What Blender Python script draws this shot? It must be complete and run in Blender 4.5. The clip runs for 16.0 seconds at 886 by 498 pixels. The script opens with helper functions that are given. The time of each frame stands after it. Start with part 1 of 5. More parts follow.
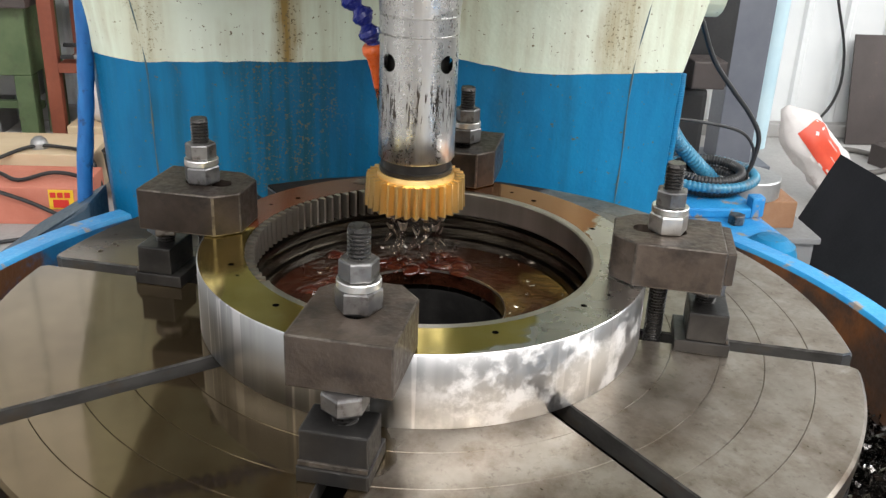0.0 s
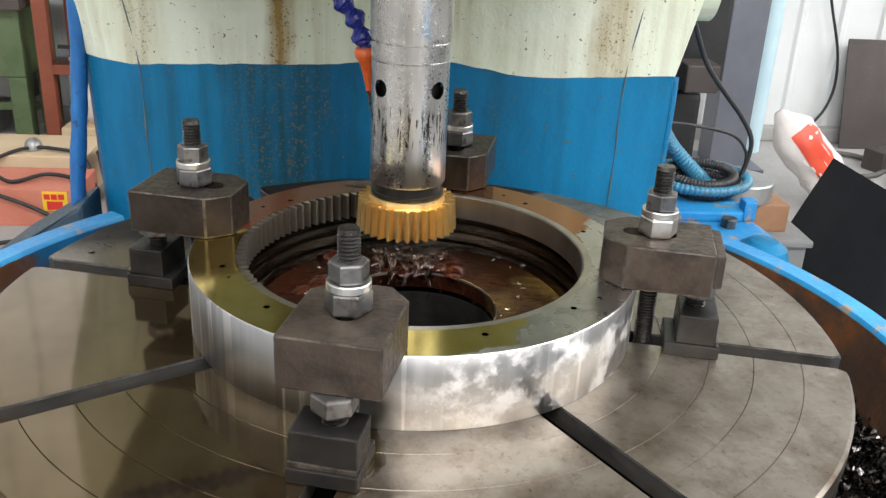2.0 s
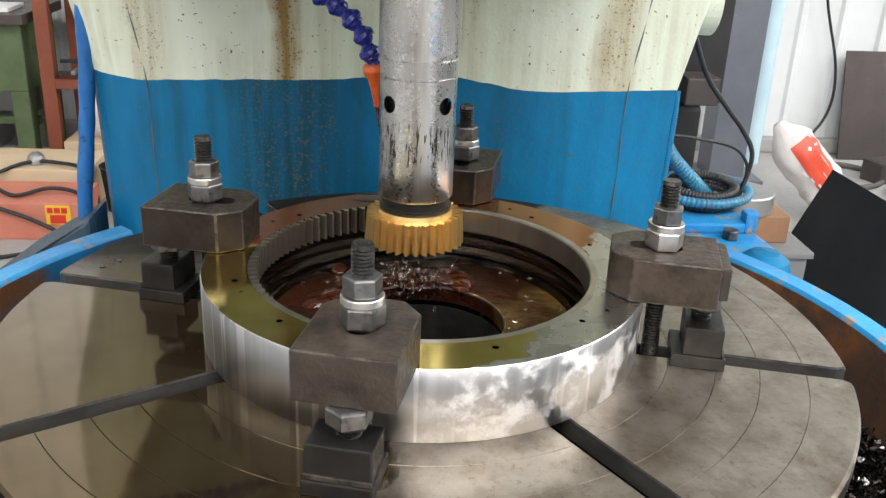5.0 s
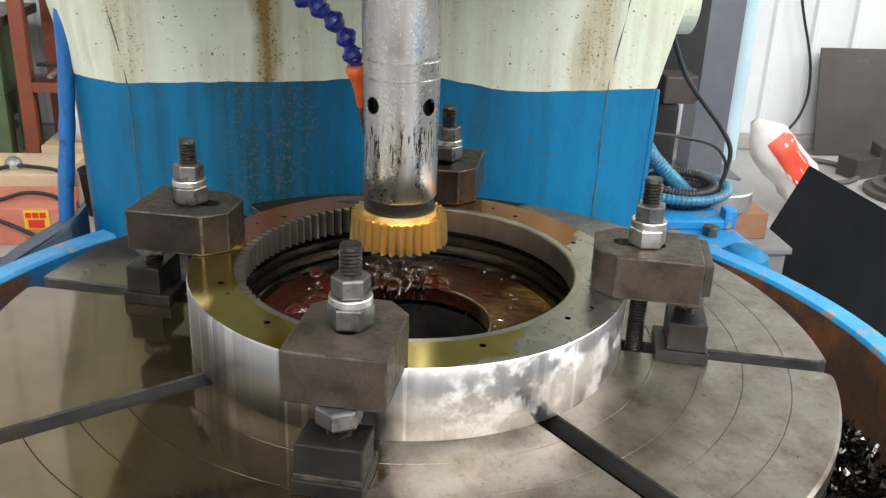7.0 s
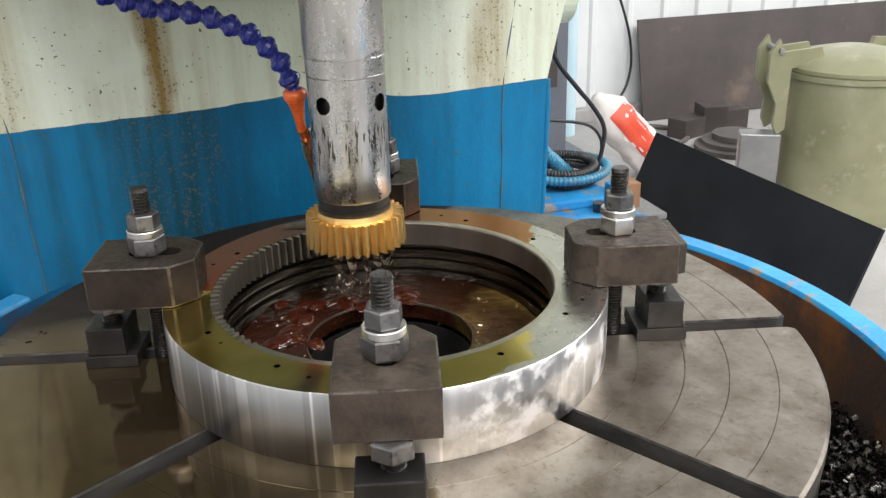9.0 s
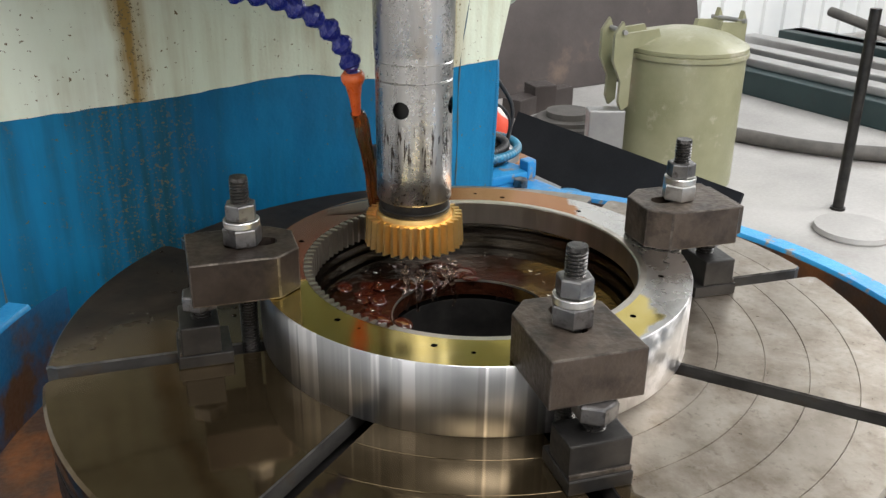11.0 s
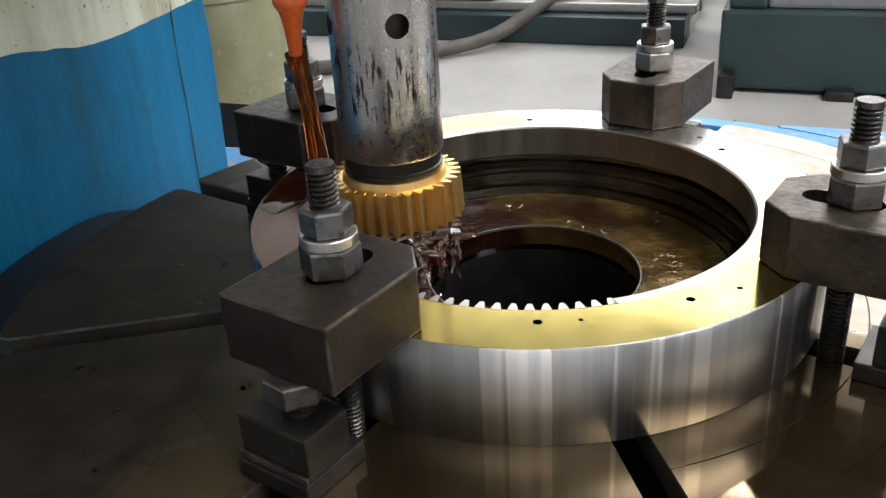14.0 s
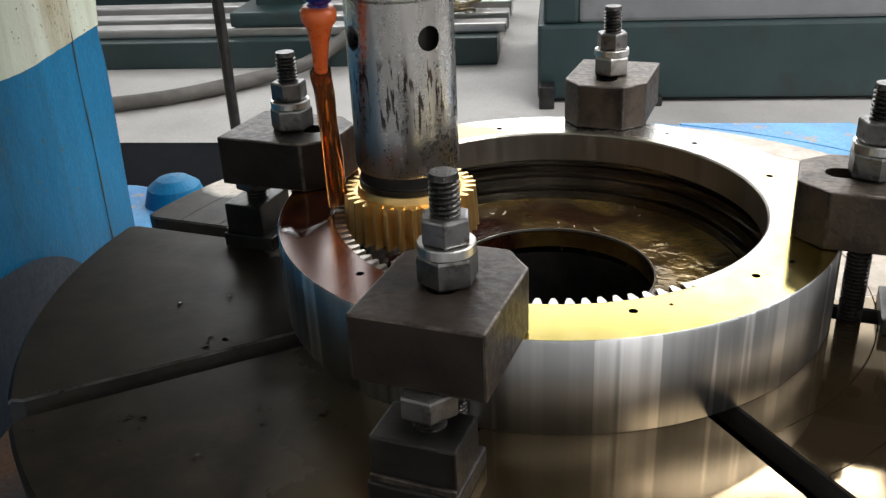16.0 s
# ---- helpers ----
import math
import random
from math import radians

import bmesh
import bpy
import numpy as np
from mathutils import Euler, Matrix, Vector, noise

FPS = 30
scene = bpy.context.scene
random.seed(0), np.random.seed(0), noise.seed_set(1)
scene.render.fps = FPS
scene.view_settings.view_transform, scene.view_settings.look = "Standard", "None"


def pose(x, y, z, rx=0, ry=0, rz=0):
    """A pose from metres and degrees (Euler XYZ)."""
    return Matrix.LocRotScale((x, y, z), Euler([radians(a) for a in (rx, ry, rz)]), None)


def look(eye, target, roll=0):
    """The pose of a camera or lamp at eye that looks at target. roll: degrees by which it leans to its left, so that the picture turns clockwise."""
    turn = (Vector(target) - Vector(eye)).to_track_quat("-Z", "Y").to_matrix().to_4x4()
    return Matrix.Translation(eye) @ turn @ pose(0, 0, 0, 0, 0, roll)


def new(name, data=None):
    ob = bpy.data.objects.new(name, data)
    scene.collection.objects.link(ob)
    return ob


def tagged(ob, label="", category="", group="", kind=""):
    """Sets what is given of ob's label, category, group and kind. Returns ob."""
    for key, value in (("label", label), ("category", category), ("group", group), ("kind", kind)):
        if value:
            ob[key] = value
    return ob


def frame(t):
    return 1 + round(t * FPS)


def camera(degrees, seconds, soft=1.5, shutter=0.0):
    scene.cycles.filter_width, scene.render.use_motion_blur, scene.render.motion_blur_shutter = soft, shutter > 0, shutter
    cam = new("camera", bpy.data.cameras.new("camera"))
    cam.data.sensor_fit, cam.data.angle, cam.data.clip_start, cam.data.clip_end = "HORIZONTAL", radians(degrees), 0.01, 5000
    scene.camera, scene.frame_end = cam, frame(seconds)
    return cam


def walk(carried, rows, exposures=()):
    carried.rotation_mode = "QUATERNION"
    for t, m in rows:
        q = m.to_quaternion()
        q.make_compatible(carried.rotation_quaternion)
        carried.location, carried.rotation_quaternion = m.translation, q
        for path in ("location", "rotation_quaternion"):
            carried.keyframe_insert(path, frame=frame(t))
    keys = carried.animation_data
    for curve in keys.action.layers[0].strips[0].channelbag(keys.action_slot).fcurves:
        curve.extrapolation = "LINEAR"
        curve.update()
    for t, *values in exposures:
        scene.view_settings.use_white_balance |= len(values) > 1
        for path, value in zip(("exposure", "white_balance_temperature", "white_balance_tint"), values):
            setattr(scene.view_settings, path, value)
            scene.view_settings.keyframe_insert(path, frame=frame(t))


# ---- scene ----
EXPOSURES = [(0.0, 0.0), (8.5, -0.03), (12.0, -0.30), (14.0, -0.46), (16.0, -0.56)]
cam = camera(51.83, 16.0, soft=1.4)
# seconds, place, yaw, pitch, roll
PATH = [
    (0.0, -0.0550, -1.1434, 0.5747, -3.135, -23.006, -2.230),
    (0.5, -0.0545, -1.1431, 0.5746, -3.134, -22.944, -2.221),
    (1.0, -0.0543, -1.1448, 0.5729, -3.153, -22.963, -2.348),
    (1.5, -0.0519, -1.1452, 0.5742, -3.310, -23.004, -2.467),
    (2.0, -0.0494, -1.1475, 0.5759, -3.344, -22.820, -2.461),
    (2.5, -0.0514, -1.1511, 0.5768, -3.442, -22.682, -2.402),
    (3.0, -0.0654, -1.1550, 0.5783, -3.688, -22.519, -2.302),
    (3.5, -0.0752, -1.1569, 0.5845, -3.567, -22.159, -2.219),
    (4.0, -0.0718, -1.1567, 0.5823, -3.475, -22.151, -2.282),
    (6.5, -0.0605, -1.1644, 0.5875, -3.676, -22.007, -2.346),
    (7.0, -0.0722, -1.1669, 0.5868, -4.938, -22.045, -2.105),
    (7.5, -0.1304, -1.1794, 0.5856, -8.239, -21.824, -1.581),
    (8.0, -0.1551, -1.1605, 0.5881, -10.128, -22.657, -0.243),
    (8.5, -0.1455, -1.1352, 0.5985, -9.147, -21.902, 0.123),
    (9.0, -0.2646, -1.1195, 0.6064, -17.761, -22.179, 1.454),
    (9.5, -0.4138, -1.1212, 0.6145, -23.564, -21.633, 2.138),
    (9.7, -0.4538, -1.1382, 0.6228, -24.305, -22.255, 2.014),
    (12.0, -0.8154, -0.6863, 0.5908, -47.751, -25.712, -0.846),
    (12.5, -0.8927, -0.5275, 0.5741, -58.063, -28.975, -0.201),
    (13.0, -0.9202, -0.4272, 0.5499, -59.583, -28.430, 0.662),
    (13.5, -0.8975, -0.3469, 0.5269, -62.573, -29.163, 2.083),
    (14.0, -0.8690, -0.2412, 0.4835, -69.735, -26.466, 3.164),
    (14.5, -0.8647, -0.1982, 0.4797, -72.104, -26.514, 3.249),
    (15.0, -0.9055, -0.2048, 0.4939, -71.977, -25.100, 4.127),
    (15.5, -0.9476, -0.1161, 0.4879, -76.663, -24.418, 3.288),
    (16.0, -0.9383, -0.0032, 0.4839, -83.504, -25.605, 2.446),
]
walk(cam, [(t, pose(x, y, z, 90 + p, r, w)) for t, x, y, z, w, p, r in PATH], EXPOSURES)
# ---------------------------------------------------------------- light
world = bpy.data.worlds.new("sky")
scene.world = world
world.use_nodes = True
wn = world.node_tree.nodes
sky = wn.new("ShaderNodeTexSky")
sky.sky_type, sky.sun_disc = "NISHITA", False
sky.sun_elevation, sky.sun_rotation = radians(40), radians(90)
wn["Background"].inputs[1].default_value = 0.12
world.node_tree.links.new(sky.outputs[0], wn["Background"].inputs[0])


def area(name, eye, target, sx, sy, power, color=(1, 1, 1)):
    d = bpy.data.lights.new(name, "AREA")
    d.shape, d.size, d.size_y, d.energy, d.color = "RECTANGLE", sx, sy, power, color
    o = new(name, d)
    o.matrix_world = look(eye, target)
    return o


# unseen lamp added as general light from above; the roof has no opening
area("overhead_light", (0.4, -3.6, 5.3), (0.4, -3.6, 0), 7.0, 2.0, 980, (1, 0.98, 0.98))
# next two stand for a skylight and east window, known by their reflections
area("overhead_light", (6.35, -1.4, 5.31), (6.35, -1.4, 0), 0.8, 3.3, 330, (1, 0.985, 0.965))
area("side_light", (8.9, 0.3, 3.7), (0, 0.3, 2.2), 9.0, 3.1, 640, (0.975, 0.985, 1))
# south and west lamps are added fill; those walls have no windows
area("side_light", (0.0, -5.9, 2.2), (0.0, 0, 0.6), 8.0, 2.8, 340, (1, 0.98, 0.98))
area("side_light", (-5.9, -1.6, 2.3), (0, -1.2, 0.6), 6.5, 2.8, 120, (0.98, 0.985, 1))


# ---------------------------------------------------------------- materials
def mat(name, color, rough=0.5, metal=0.0, **more):
    m = bpy.data.materials.new(name)
    m.use_nodes = True
    b = m.node_tree.nodes["Principled BSDF"]
    b.inputs["Base Color"].default_value = (*color, 1)
    b.inputs["Roughness"].default_value = rough
    b.inputs["Metallic"].default_value = metal
    for k, v in more.items():
        b.inputs[k.replace("_", " ")].default_value = v
    return m


def coords(m, scale=(1, 1, 1), kind="Object"):
    n, l = m.node_tree.nodes, m.node_tree.links
    c, p = n.new("ShaderNodeTexCoord"), n.new("ShaderNodeMapping")
    p.inputs["Scale"].default_value = scale
    l.new(c.outputs[kind], p.inputs[0])
    return p.outputs[0]


def tex(m, scale, detail=5, rough=0.6, stretch=(1, 1, 1), lo=0.35, hi=0.65, kind="Object"):
    """A noise between 0 and 1, with its contrast set by lo and hi."""
    n, l = m.node_tree.nodes, m.node_tree.links
    t, r = n.new("ShaderNodeTexNoise"), n.new("ShaderNodeMapRange")
    t.inputs["Scale"].default_value, t.inputs["Detail"].default_value, t.inputs["Roughness"].default_value = scale, detail, rough
    l.new(coords(m, stretch, kind), t.inputs["Vector"])
    r.inputs[1].default_value, r.inputs[2].default_value = lo, hi
    l.new(t.outputs[0], r.inputs[0])
    return r.outputs[0]


def blend(m, fac, a, b):
    """Mix of two colours (tuples or sockets)."""
    n, l = m.node_tree.nodes, m.node_tree.links
    x = n.new("ShaderNodeMix")
    x.data_type = "RGBA"
    l.new(fac, x.inputs[0])
    for s, v in ((x.inputs[6], a), (x.inputs[7], b)):
        if isinstance(v, tuple):
            s.default_value = (*v, 1)
        else:
            l.new(v, s)
    return x.outputs[2]


def span(m, fac, a, b):
    """Maps 0..1 onto a..b."""
    n, l = m.node_tree.nodes, m.node_tree.links
    r = n.new("ShaderNodeMapRange")
    r.inputs[3].default_value, r.inputs[4].default_value = a, b
    l.new(fac, r.inputs[0])
    return r.outputs[0]


def put(m, name, socket):
    m.node_tree.links.new(socket, m.node_tree.nodes["Principled BSDF"].inputs[name])


def bump(m, socket, strength=0.2, distance=0.002):
    n, l = m.node_tree.nodes, m.node_tree.links
    b = n.new("ShaderNodeBump")
    b.inputs["Strength"].default_value, b.inputs["Distance"].default_value = strength, distance
    l.new(socket, b.inputs["Height"])
    put(m, "Normal", b.outputs[0])


def surface(name, a, b, rough=(0.4, 0.6), metal=0.0, scale=8, fine=120, stain=None, stain_scale=3, stain_at=(0.55, 0.75),
            stretch=(1, 1, 1), relief=0.15, depth=0.001, stain_rough=None, **more):
    """Two-scale surface: a and b by a broad noise, fine grain in roughness and relief, stains of a third colour."""
    m = mat(name, a, rough[0], metal, **more)
    broad, grain = tex(m, scale, stretch=stretch), tex(m, fine, 3, stretch=stretch)
    c = blend(m, broad, a, b)
    r = span(m, grain, *rough)
    if stain:
        s = tex(m, stain_scale, 6, 0.65, lo=stain_at[0], hi=stain_at[1])
        c = blend(m, s, c, stain)
        if stain_rough is not None:
            n, l = m.node_tree.nodes, m.node_tree.links
            x = n.new("ShaderNodeMix")
            l.new(s, x.inputs[0]), l.new(r, x.inputs[2])
            x.inputs[3].default_value = stain_rough
            r = x.outputs[0]
    put(m, "Base Color", c)
    put(m, "Roughness", r)
    bump(m, grain, relief, depth)
    return m



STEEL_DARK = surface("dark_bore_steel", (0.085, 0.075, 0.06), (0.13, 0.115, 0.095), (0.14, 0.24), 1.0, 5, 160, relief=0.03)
CLAMP = surface("blackened_steel", (0.058, 0.044, 0.034), (0.100, 0.079, 0.063), (0.38, 0.56), 0.7, 14, 130, (0.036, 0.029, 0.024), 22, (0.50, 0.66), relief=0.3)
# darker copy of the clamp steel: the unlit sides are put into its colour
CLAMP_SHADED = surface("shaded_clamp_steel", (0.022, 0.016, 0.012), (0.044, 0.033, 0.026), (0.34, 0.50), 0.5, 14, 130, (0.018, 0.014, 0.012), 22, (0.48, 0.64), relief=0.14, Specular_IOR_Level=0.3)
BLACK_STEEL = surface("black_oxide", (0.028, 0.027, 0.026), (0.055, 0.052, 0.049), (0.32, 0.46), 0.8, 20, 140, relief=0.06)
NUT = surface("worn_nut_steel", (0.12, 0.118, 0.118), (0.22, 0.215, 0.21), (0.30, 0.44), 0.9, 40, 160, (0.07, 0.062, 0.055), 50, (0.5, 0.62), relief=0.06)
WASHER = surface("bright_washer", (0.50, 0.49, 0.47), (0.64, 0.63, 0.60), (0.28, 0.4), 1.0, 40, 120, (0.34, 0.32, 0.29), 45, (0.55, 0.7), relief=0.04)

GOLD = surface("titanium_nitride", (0.80, 0.54, 0.20), (0.86, 0.61, 0.27), (0.30, 0.42), 1.0, 25, 250, (0.62, 0.38, 0.12), 40, (0.60, 0.72), relief=0.06)
FLOOR = surface("concrete", (0.31, 0.302, 0.288), (0.41, 0.40, 0.385), (0.5, 0.75), 0.0, 1.2, 60, (0.23, 0.215, 0.20), 0.9, (0.56, 0.75), relief=0.2)
WHITE = surface("white_sheet_metal", (0.70, 0.72, 0.72), (0.78, 0.79, 0.78), (0.35, 0.5), 0.0, 1.5, 90)
BLACK = surface("black_board", (0.012, 0.013, 0.015), (0.018, 0.019, 0.022), (0.75, 0.9), 0.0, 4, 120, Specular_IOR_Level=0.12)
DRUM = surface("olive_paint", (0.20, 0.20, 0.115), (0.27, 0.265, 0.165), (0.30, 0.45), 0.0, 4, 120, (0.40, 0.37, 0.29), 7, (0.58, 0.72), relief=0.3)
# near-black blue that puts the shade under the column into the colour
RECESS_SHADE = surface("recess_shade", (0.004, 0.016, 0.034), (0.006, 0.022, 0.045), (0.3, 0.5), 0.0, 6, 100)
# near-black colour standing in for the shade deep inside holes
HOLE_SHADE = mat("hole_shade", (0.01, 0.009, 0.008), 0.5)


GREYWALL = surface("grey_wall", (0.15, 0.15, 0.15), (0.19, 0.19, 0.185), (0.5, 0.7), 0.0, 1.5, 60)
# west wall and roof are unseen; pale tones chosen to bounce light back
PALEWALL = surface("pale_wall", (0.42, 0.42, 0.42), (0.5, 0.5, 0.49), (0.5, 0.7), 0.0, 1.5, 60)
ROOF = surface("roof_sheet", (0.30, 0.30, 0.30), (0.36, 0.36, 0.36), (0.5, 0.7), 0.0, 2, 60)
STUD = surface("oiled_thread", (0.045, 0.043, 0.041), (0.085, 0.08, 0.076), (0.25, 0.38), 0.9, 60, 300, relief=0.1)
LAND = surface("cut_steel", (0.40, 0.37, 0.32), (0.54, 0.51, 0.46), (0.28, 0.36), 1.0, 20, 120, stretch=(1, 1, 0.02), relief=0.01)
SEAM = surface("seam", (0.03, 0.09, 0.14), (0.09, 0.11, 0.09), (0.5, 0.7), 0.0, 14, 90)
RUST = surface("rusty_paint", (0.10, 0.05, 0.025), (0.045, 0.04, 0.04), (0.35, 0.6), 0.0, 10, 120, (0.20, 0.08, 0.03), 8, (0.5, 0.65), relief=0.3)
CHIP = surface("wet_chips", (0.06, 0.055, 0.05), (0.22, 0.21, 0.20), (0.12, 0.3), 1.0, 60, 200)
HOSE_BLUE = surface("blue_plastic", (0.012, 0.018, 0.16), (0.016, 0.024, 0.20), (0.22, 0.32), 0.0, 20, 200)
ORANGE = surface("orange_plastic", (0.62, 0.10, 0.02), (0.72, 0.14, 0.03), (0.25, 0.35), 0.0, 30, 200)
OIL = mat("amber_oil", (0.66, 0.32, 0.11), 0.05, 0.0, Transmission_Weight=0.96, IOR=1.42)
FILM = surface("brown_oil_film", (0.034, 0.006, 0.003), (0.016, 0.004, 0.002), (0.05, 0.10), 0.0, 10, 60, (0.08, 0.020, 0.008), 14, (0.55, 0.75), relief=0.06)
CLEAR = mat("clear_coolant", (0.80, 0.70, 0.62), 0.05, 0.0, Transmission_Weight=1.0, IOR=1.36)
TEAL = surface("dark_green_paint", (0.014, 0.032, 0.033), (0.022, 0.044, 0.045), (0.35, 0.5), 0.0, 3, 100, (0.02, 0.025, 0.025), 4, (0.55, 0.7))
RAIL = surface("worn_rail_steel", (0.42, 0.41, 0.40), (0.52, 0.51, 0.50), (0.3, 0.45), 0.9, 5, 120)
GREYBOX = surface("grey_machine_paint", (0.16, 0.165, 0.17), (0.20, 0.205, 0.21), (0.4, 0.55), 0.0, 3, 100, (0.11, 0.11, 0.11), 3, (0.55, 0.7))
RUBBER = surface("grey_rubber", (0.07, 0.066, 0.06), (0.11, 0.10, 0.09), (0.55, 0.7), 0.0, 10, 120)
BLACK_RUBBER = surface("black_rubber", (0.012, 0.012, 0.013), (0.02, 0.02, 0.02), (0.4, 0.55), 0.0, 10, 120)
ROPE = surface("tan_rope", (0.36, 0.29, 0.18), (0.45, 0.37, 0.24), (0.7, 0.9), 0.0, 30, 200)
PLATE = surface("dark_steel_sheet", (0.055, 0.045, 0.042), (0.085, 0.07, 0.065), (0.4, 0.55), 0.3, 2, 80, (0.18, 0.13, 0.10), 2.2, (0.58, 0.75))
POST = surface("grey_steel_post", (0.11, 0.12, 0.145), (0.145, 0.155, 0.18), (0.4, 0.55), 0.0, 3, 100, (0.3, 0.3, 0.3), 12, (0.66, 0.74))
PALEBLUE = surface("pale_blue_pipe", (0.45, 0.62, 0.70), (0.52, 0.68, 0.74), (0.35, 0.5), 0.0, 5, 100)
BAG = surface("white_woven_bag", (0.62, 0.58, 0.56), (0.72, 0.69, 0.67), (0.4, 0.6), 0.0, 9, 160, (0.42, 0.36, 0.34), 8, (0.58, 0.75), relief=0.4)
REDBAND = surface("red_print", (0.66, 0.07, 0.04), (0.72, 0.10, 0.05), (0.4, 0.5), 0.0, 12, 160)
YELLOW = mat("yellow_print", (0.80, 0.52, 0.03), 0.5)
REDINK = mat("red_ink", (0.62, 0.03, 0.02), 0.5)
CARD = surface("brown_cardboard", (0.22, 0.11, 0.055), (0.28, 0.15, 0.08), (0.6, 0.8), 0.0, 8, 120)
SALMON = surface("salmon_box", (0.52, 0.17, 0.11), (0.60, 0.22, 0.15), (0.5, 0.7), 0.0, 6, 120)
PLY = surface("pale_plywood", (0.58, 0.44, 0.27), (0.68, 0.54, 0.36), (0.5, 0.7), 0.0, 4, 100, stretch=(0.3, 1, 1))
GREENBENCH = surface("old_green_paint", (0.065, 0.105, 0.045), (0.10, 0.14, 0.065), (0.45, 0.6), 0.0, 6, 120, (0.06, 0.07, 0.04), 7, (0.55, 0.7))
REDRACK = surface("red_oxide_paint", (0.19, 0.050, 0.026), (0.25, 0.07, 0.035), (0.45, 0.6), 0.0, 6, 120)
DARKBLUE = surface("slate_blue_paint", (0.026, 0.050, 0.075), (0.04, 0.068, 0.095), (0.4, 0.55), 0.0, 5, 100)
BLUEHOSE = surface("blue_braided_hose", (0.008, 0.085, 0.27), (0.015, 0.14, 0.38), (0.4, 0.55), 0.0, 30, 200, (0.01, 0.03, 0.08), 30, (0.58, 0.68), (1, 1, 0.3))
TEALHOSE = surface("teal_ribbed_plastic", (0.02, 0.14, 0.24), (0.05, 0.22, 0.33), (0.3, 0.45), 0.0, 12, 200, (0.10, 0.12, 0.13), 14, (0.5, 0.62))
GREYSTEEL = surface("grey_steel", (0.30, 0.30, 0.30), (0.38, 0.38, 0.37), (0.35, 0.5), 0.7, 8, 120)


SLOTWALL = surface("worn_slot_steel", (0.075, 0.07, 0.064), (0.15, 0.142, 0.13), (0.36, 0.5), 0.8, 12, 160, (0.14, 0.11, 0.08), 18, (0.58, 0.72), (1, 1, 2), relief=0.12)
EDGE = surface("worn_edge", (0.20, 0.19, 0.175), (0.50, 0.48, 0.45), (0.28, 0.42), 0.9, 40, 250, relief=0.2)


CLAMP_EDGE = surface("rubbed_clamp_edge", (0.075, 0.062, 0.052), (0.16, 0.14, 0.12), (0.34, 0.5), 0.8, 30, 200, (0.05, 0.042, 0.036), 40, (0.45, 0.6), relief=0.25)


def math_node(m, op, a, b=None):
    n, l = m.node_tree.nodes, m.node_tree.links
    x = n.new("ShaderNodeMath")
    x.operation = op
    for i, v in enumerate((a, b)):
        if v is None:
            continue
        if isinstance(v, (int, float)):
            x.inputs[i].default_value = v
        else:
            l.new(v, x.inputs[i])
    return x.outputs[0]


def mix_value(m, fac, a, b):
    n, l = m.node_tree.nodes, m.node_tree.links
    x = n.new("ShaderNodeMix")
    l.new(fac, x.inputs[0])
    for s, v in ((x.inputs[2], a), (x.inputs[3], b)):
        if isinstance(v, (int, float)):
            s.default_value = v
        else:
            l.new(v, s)
    return x.outputs[0]


def ground(m):
    """Separate x, y of the shading point in the world."""
    n, l = m.node_tree.nodes, m.node_tree.links
    g, s = n.new("ShaderNodeNewGeometry"), n.new("ShaderNodeSeparateXYZ")
    l.new(g.outputs["Position"], s.inputs[0])
    return s.outputs[0], s.outputs[1], s.outputs[2]


def step_mask(m, value, lo, hi):
    n, l = m.node_tree.nodes, m.node_tree.links
    r = n.new("ShaderNodeMapRange")
    r.inputs[1].default_value, r.inputs[2].default_value = lo, hi
    l.new(value, r.inputs[0])
    return r.outputs[0]


def wobble(m, scale, amount):
    n, l = m.node_tree.nodes, m.node_tree.links
    g, t = n.new("ShaderNodeNewGeometry"), n.new("ShaderNodeTexNoise")
    t.inputs["Scale"].default_value, t.inputs["Detail"].default_value = scale, 3
    l.new(g.outputs["Position"], t.inputs["Vector"])
    return math_node(m, "MULTIPLY", math_node(m, "SUBTRACT", t.outputs[0], 0.5), amount)


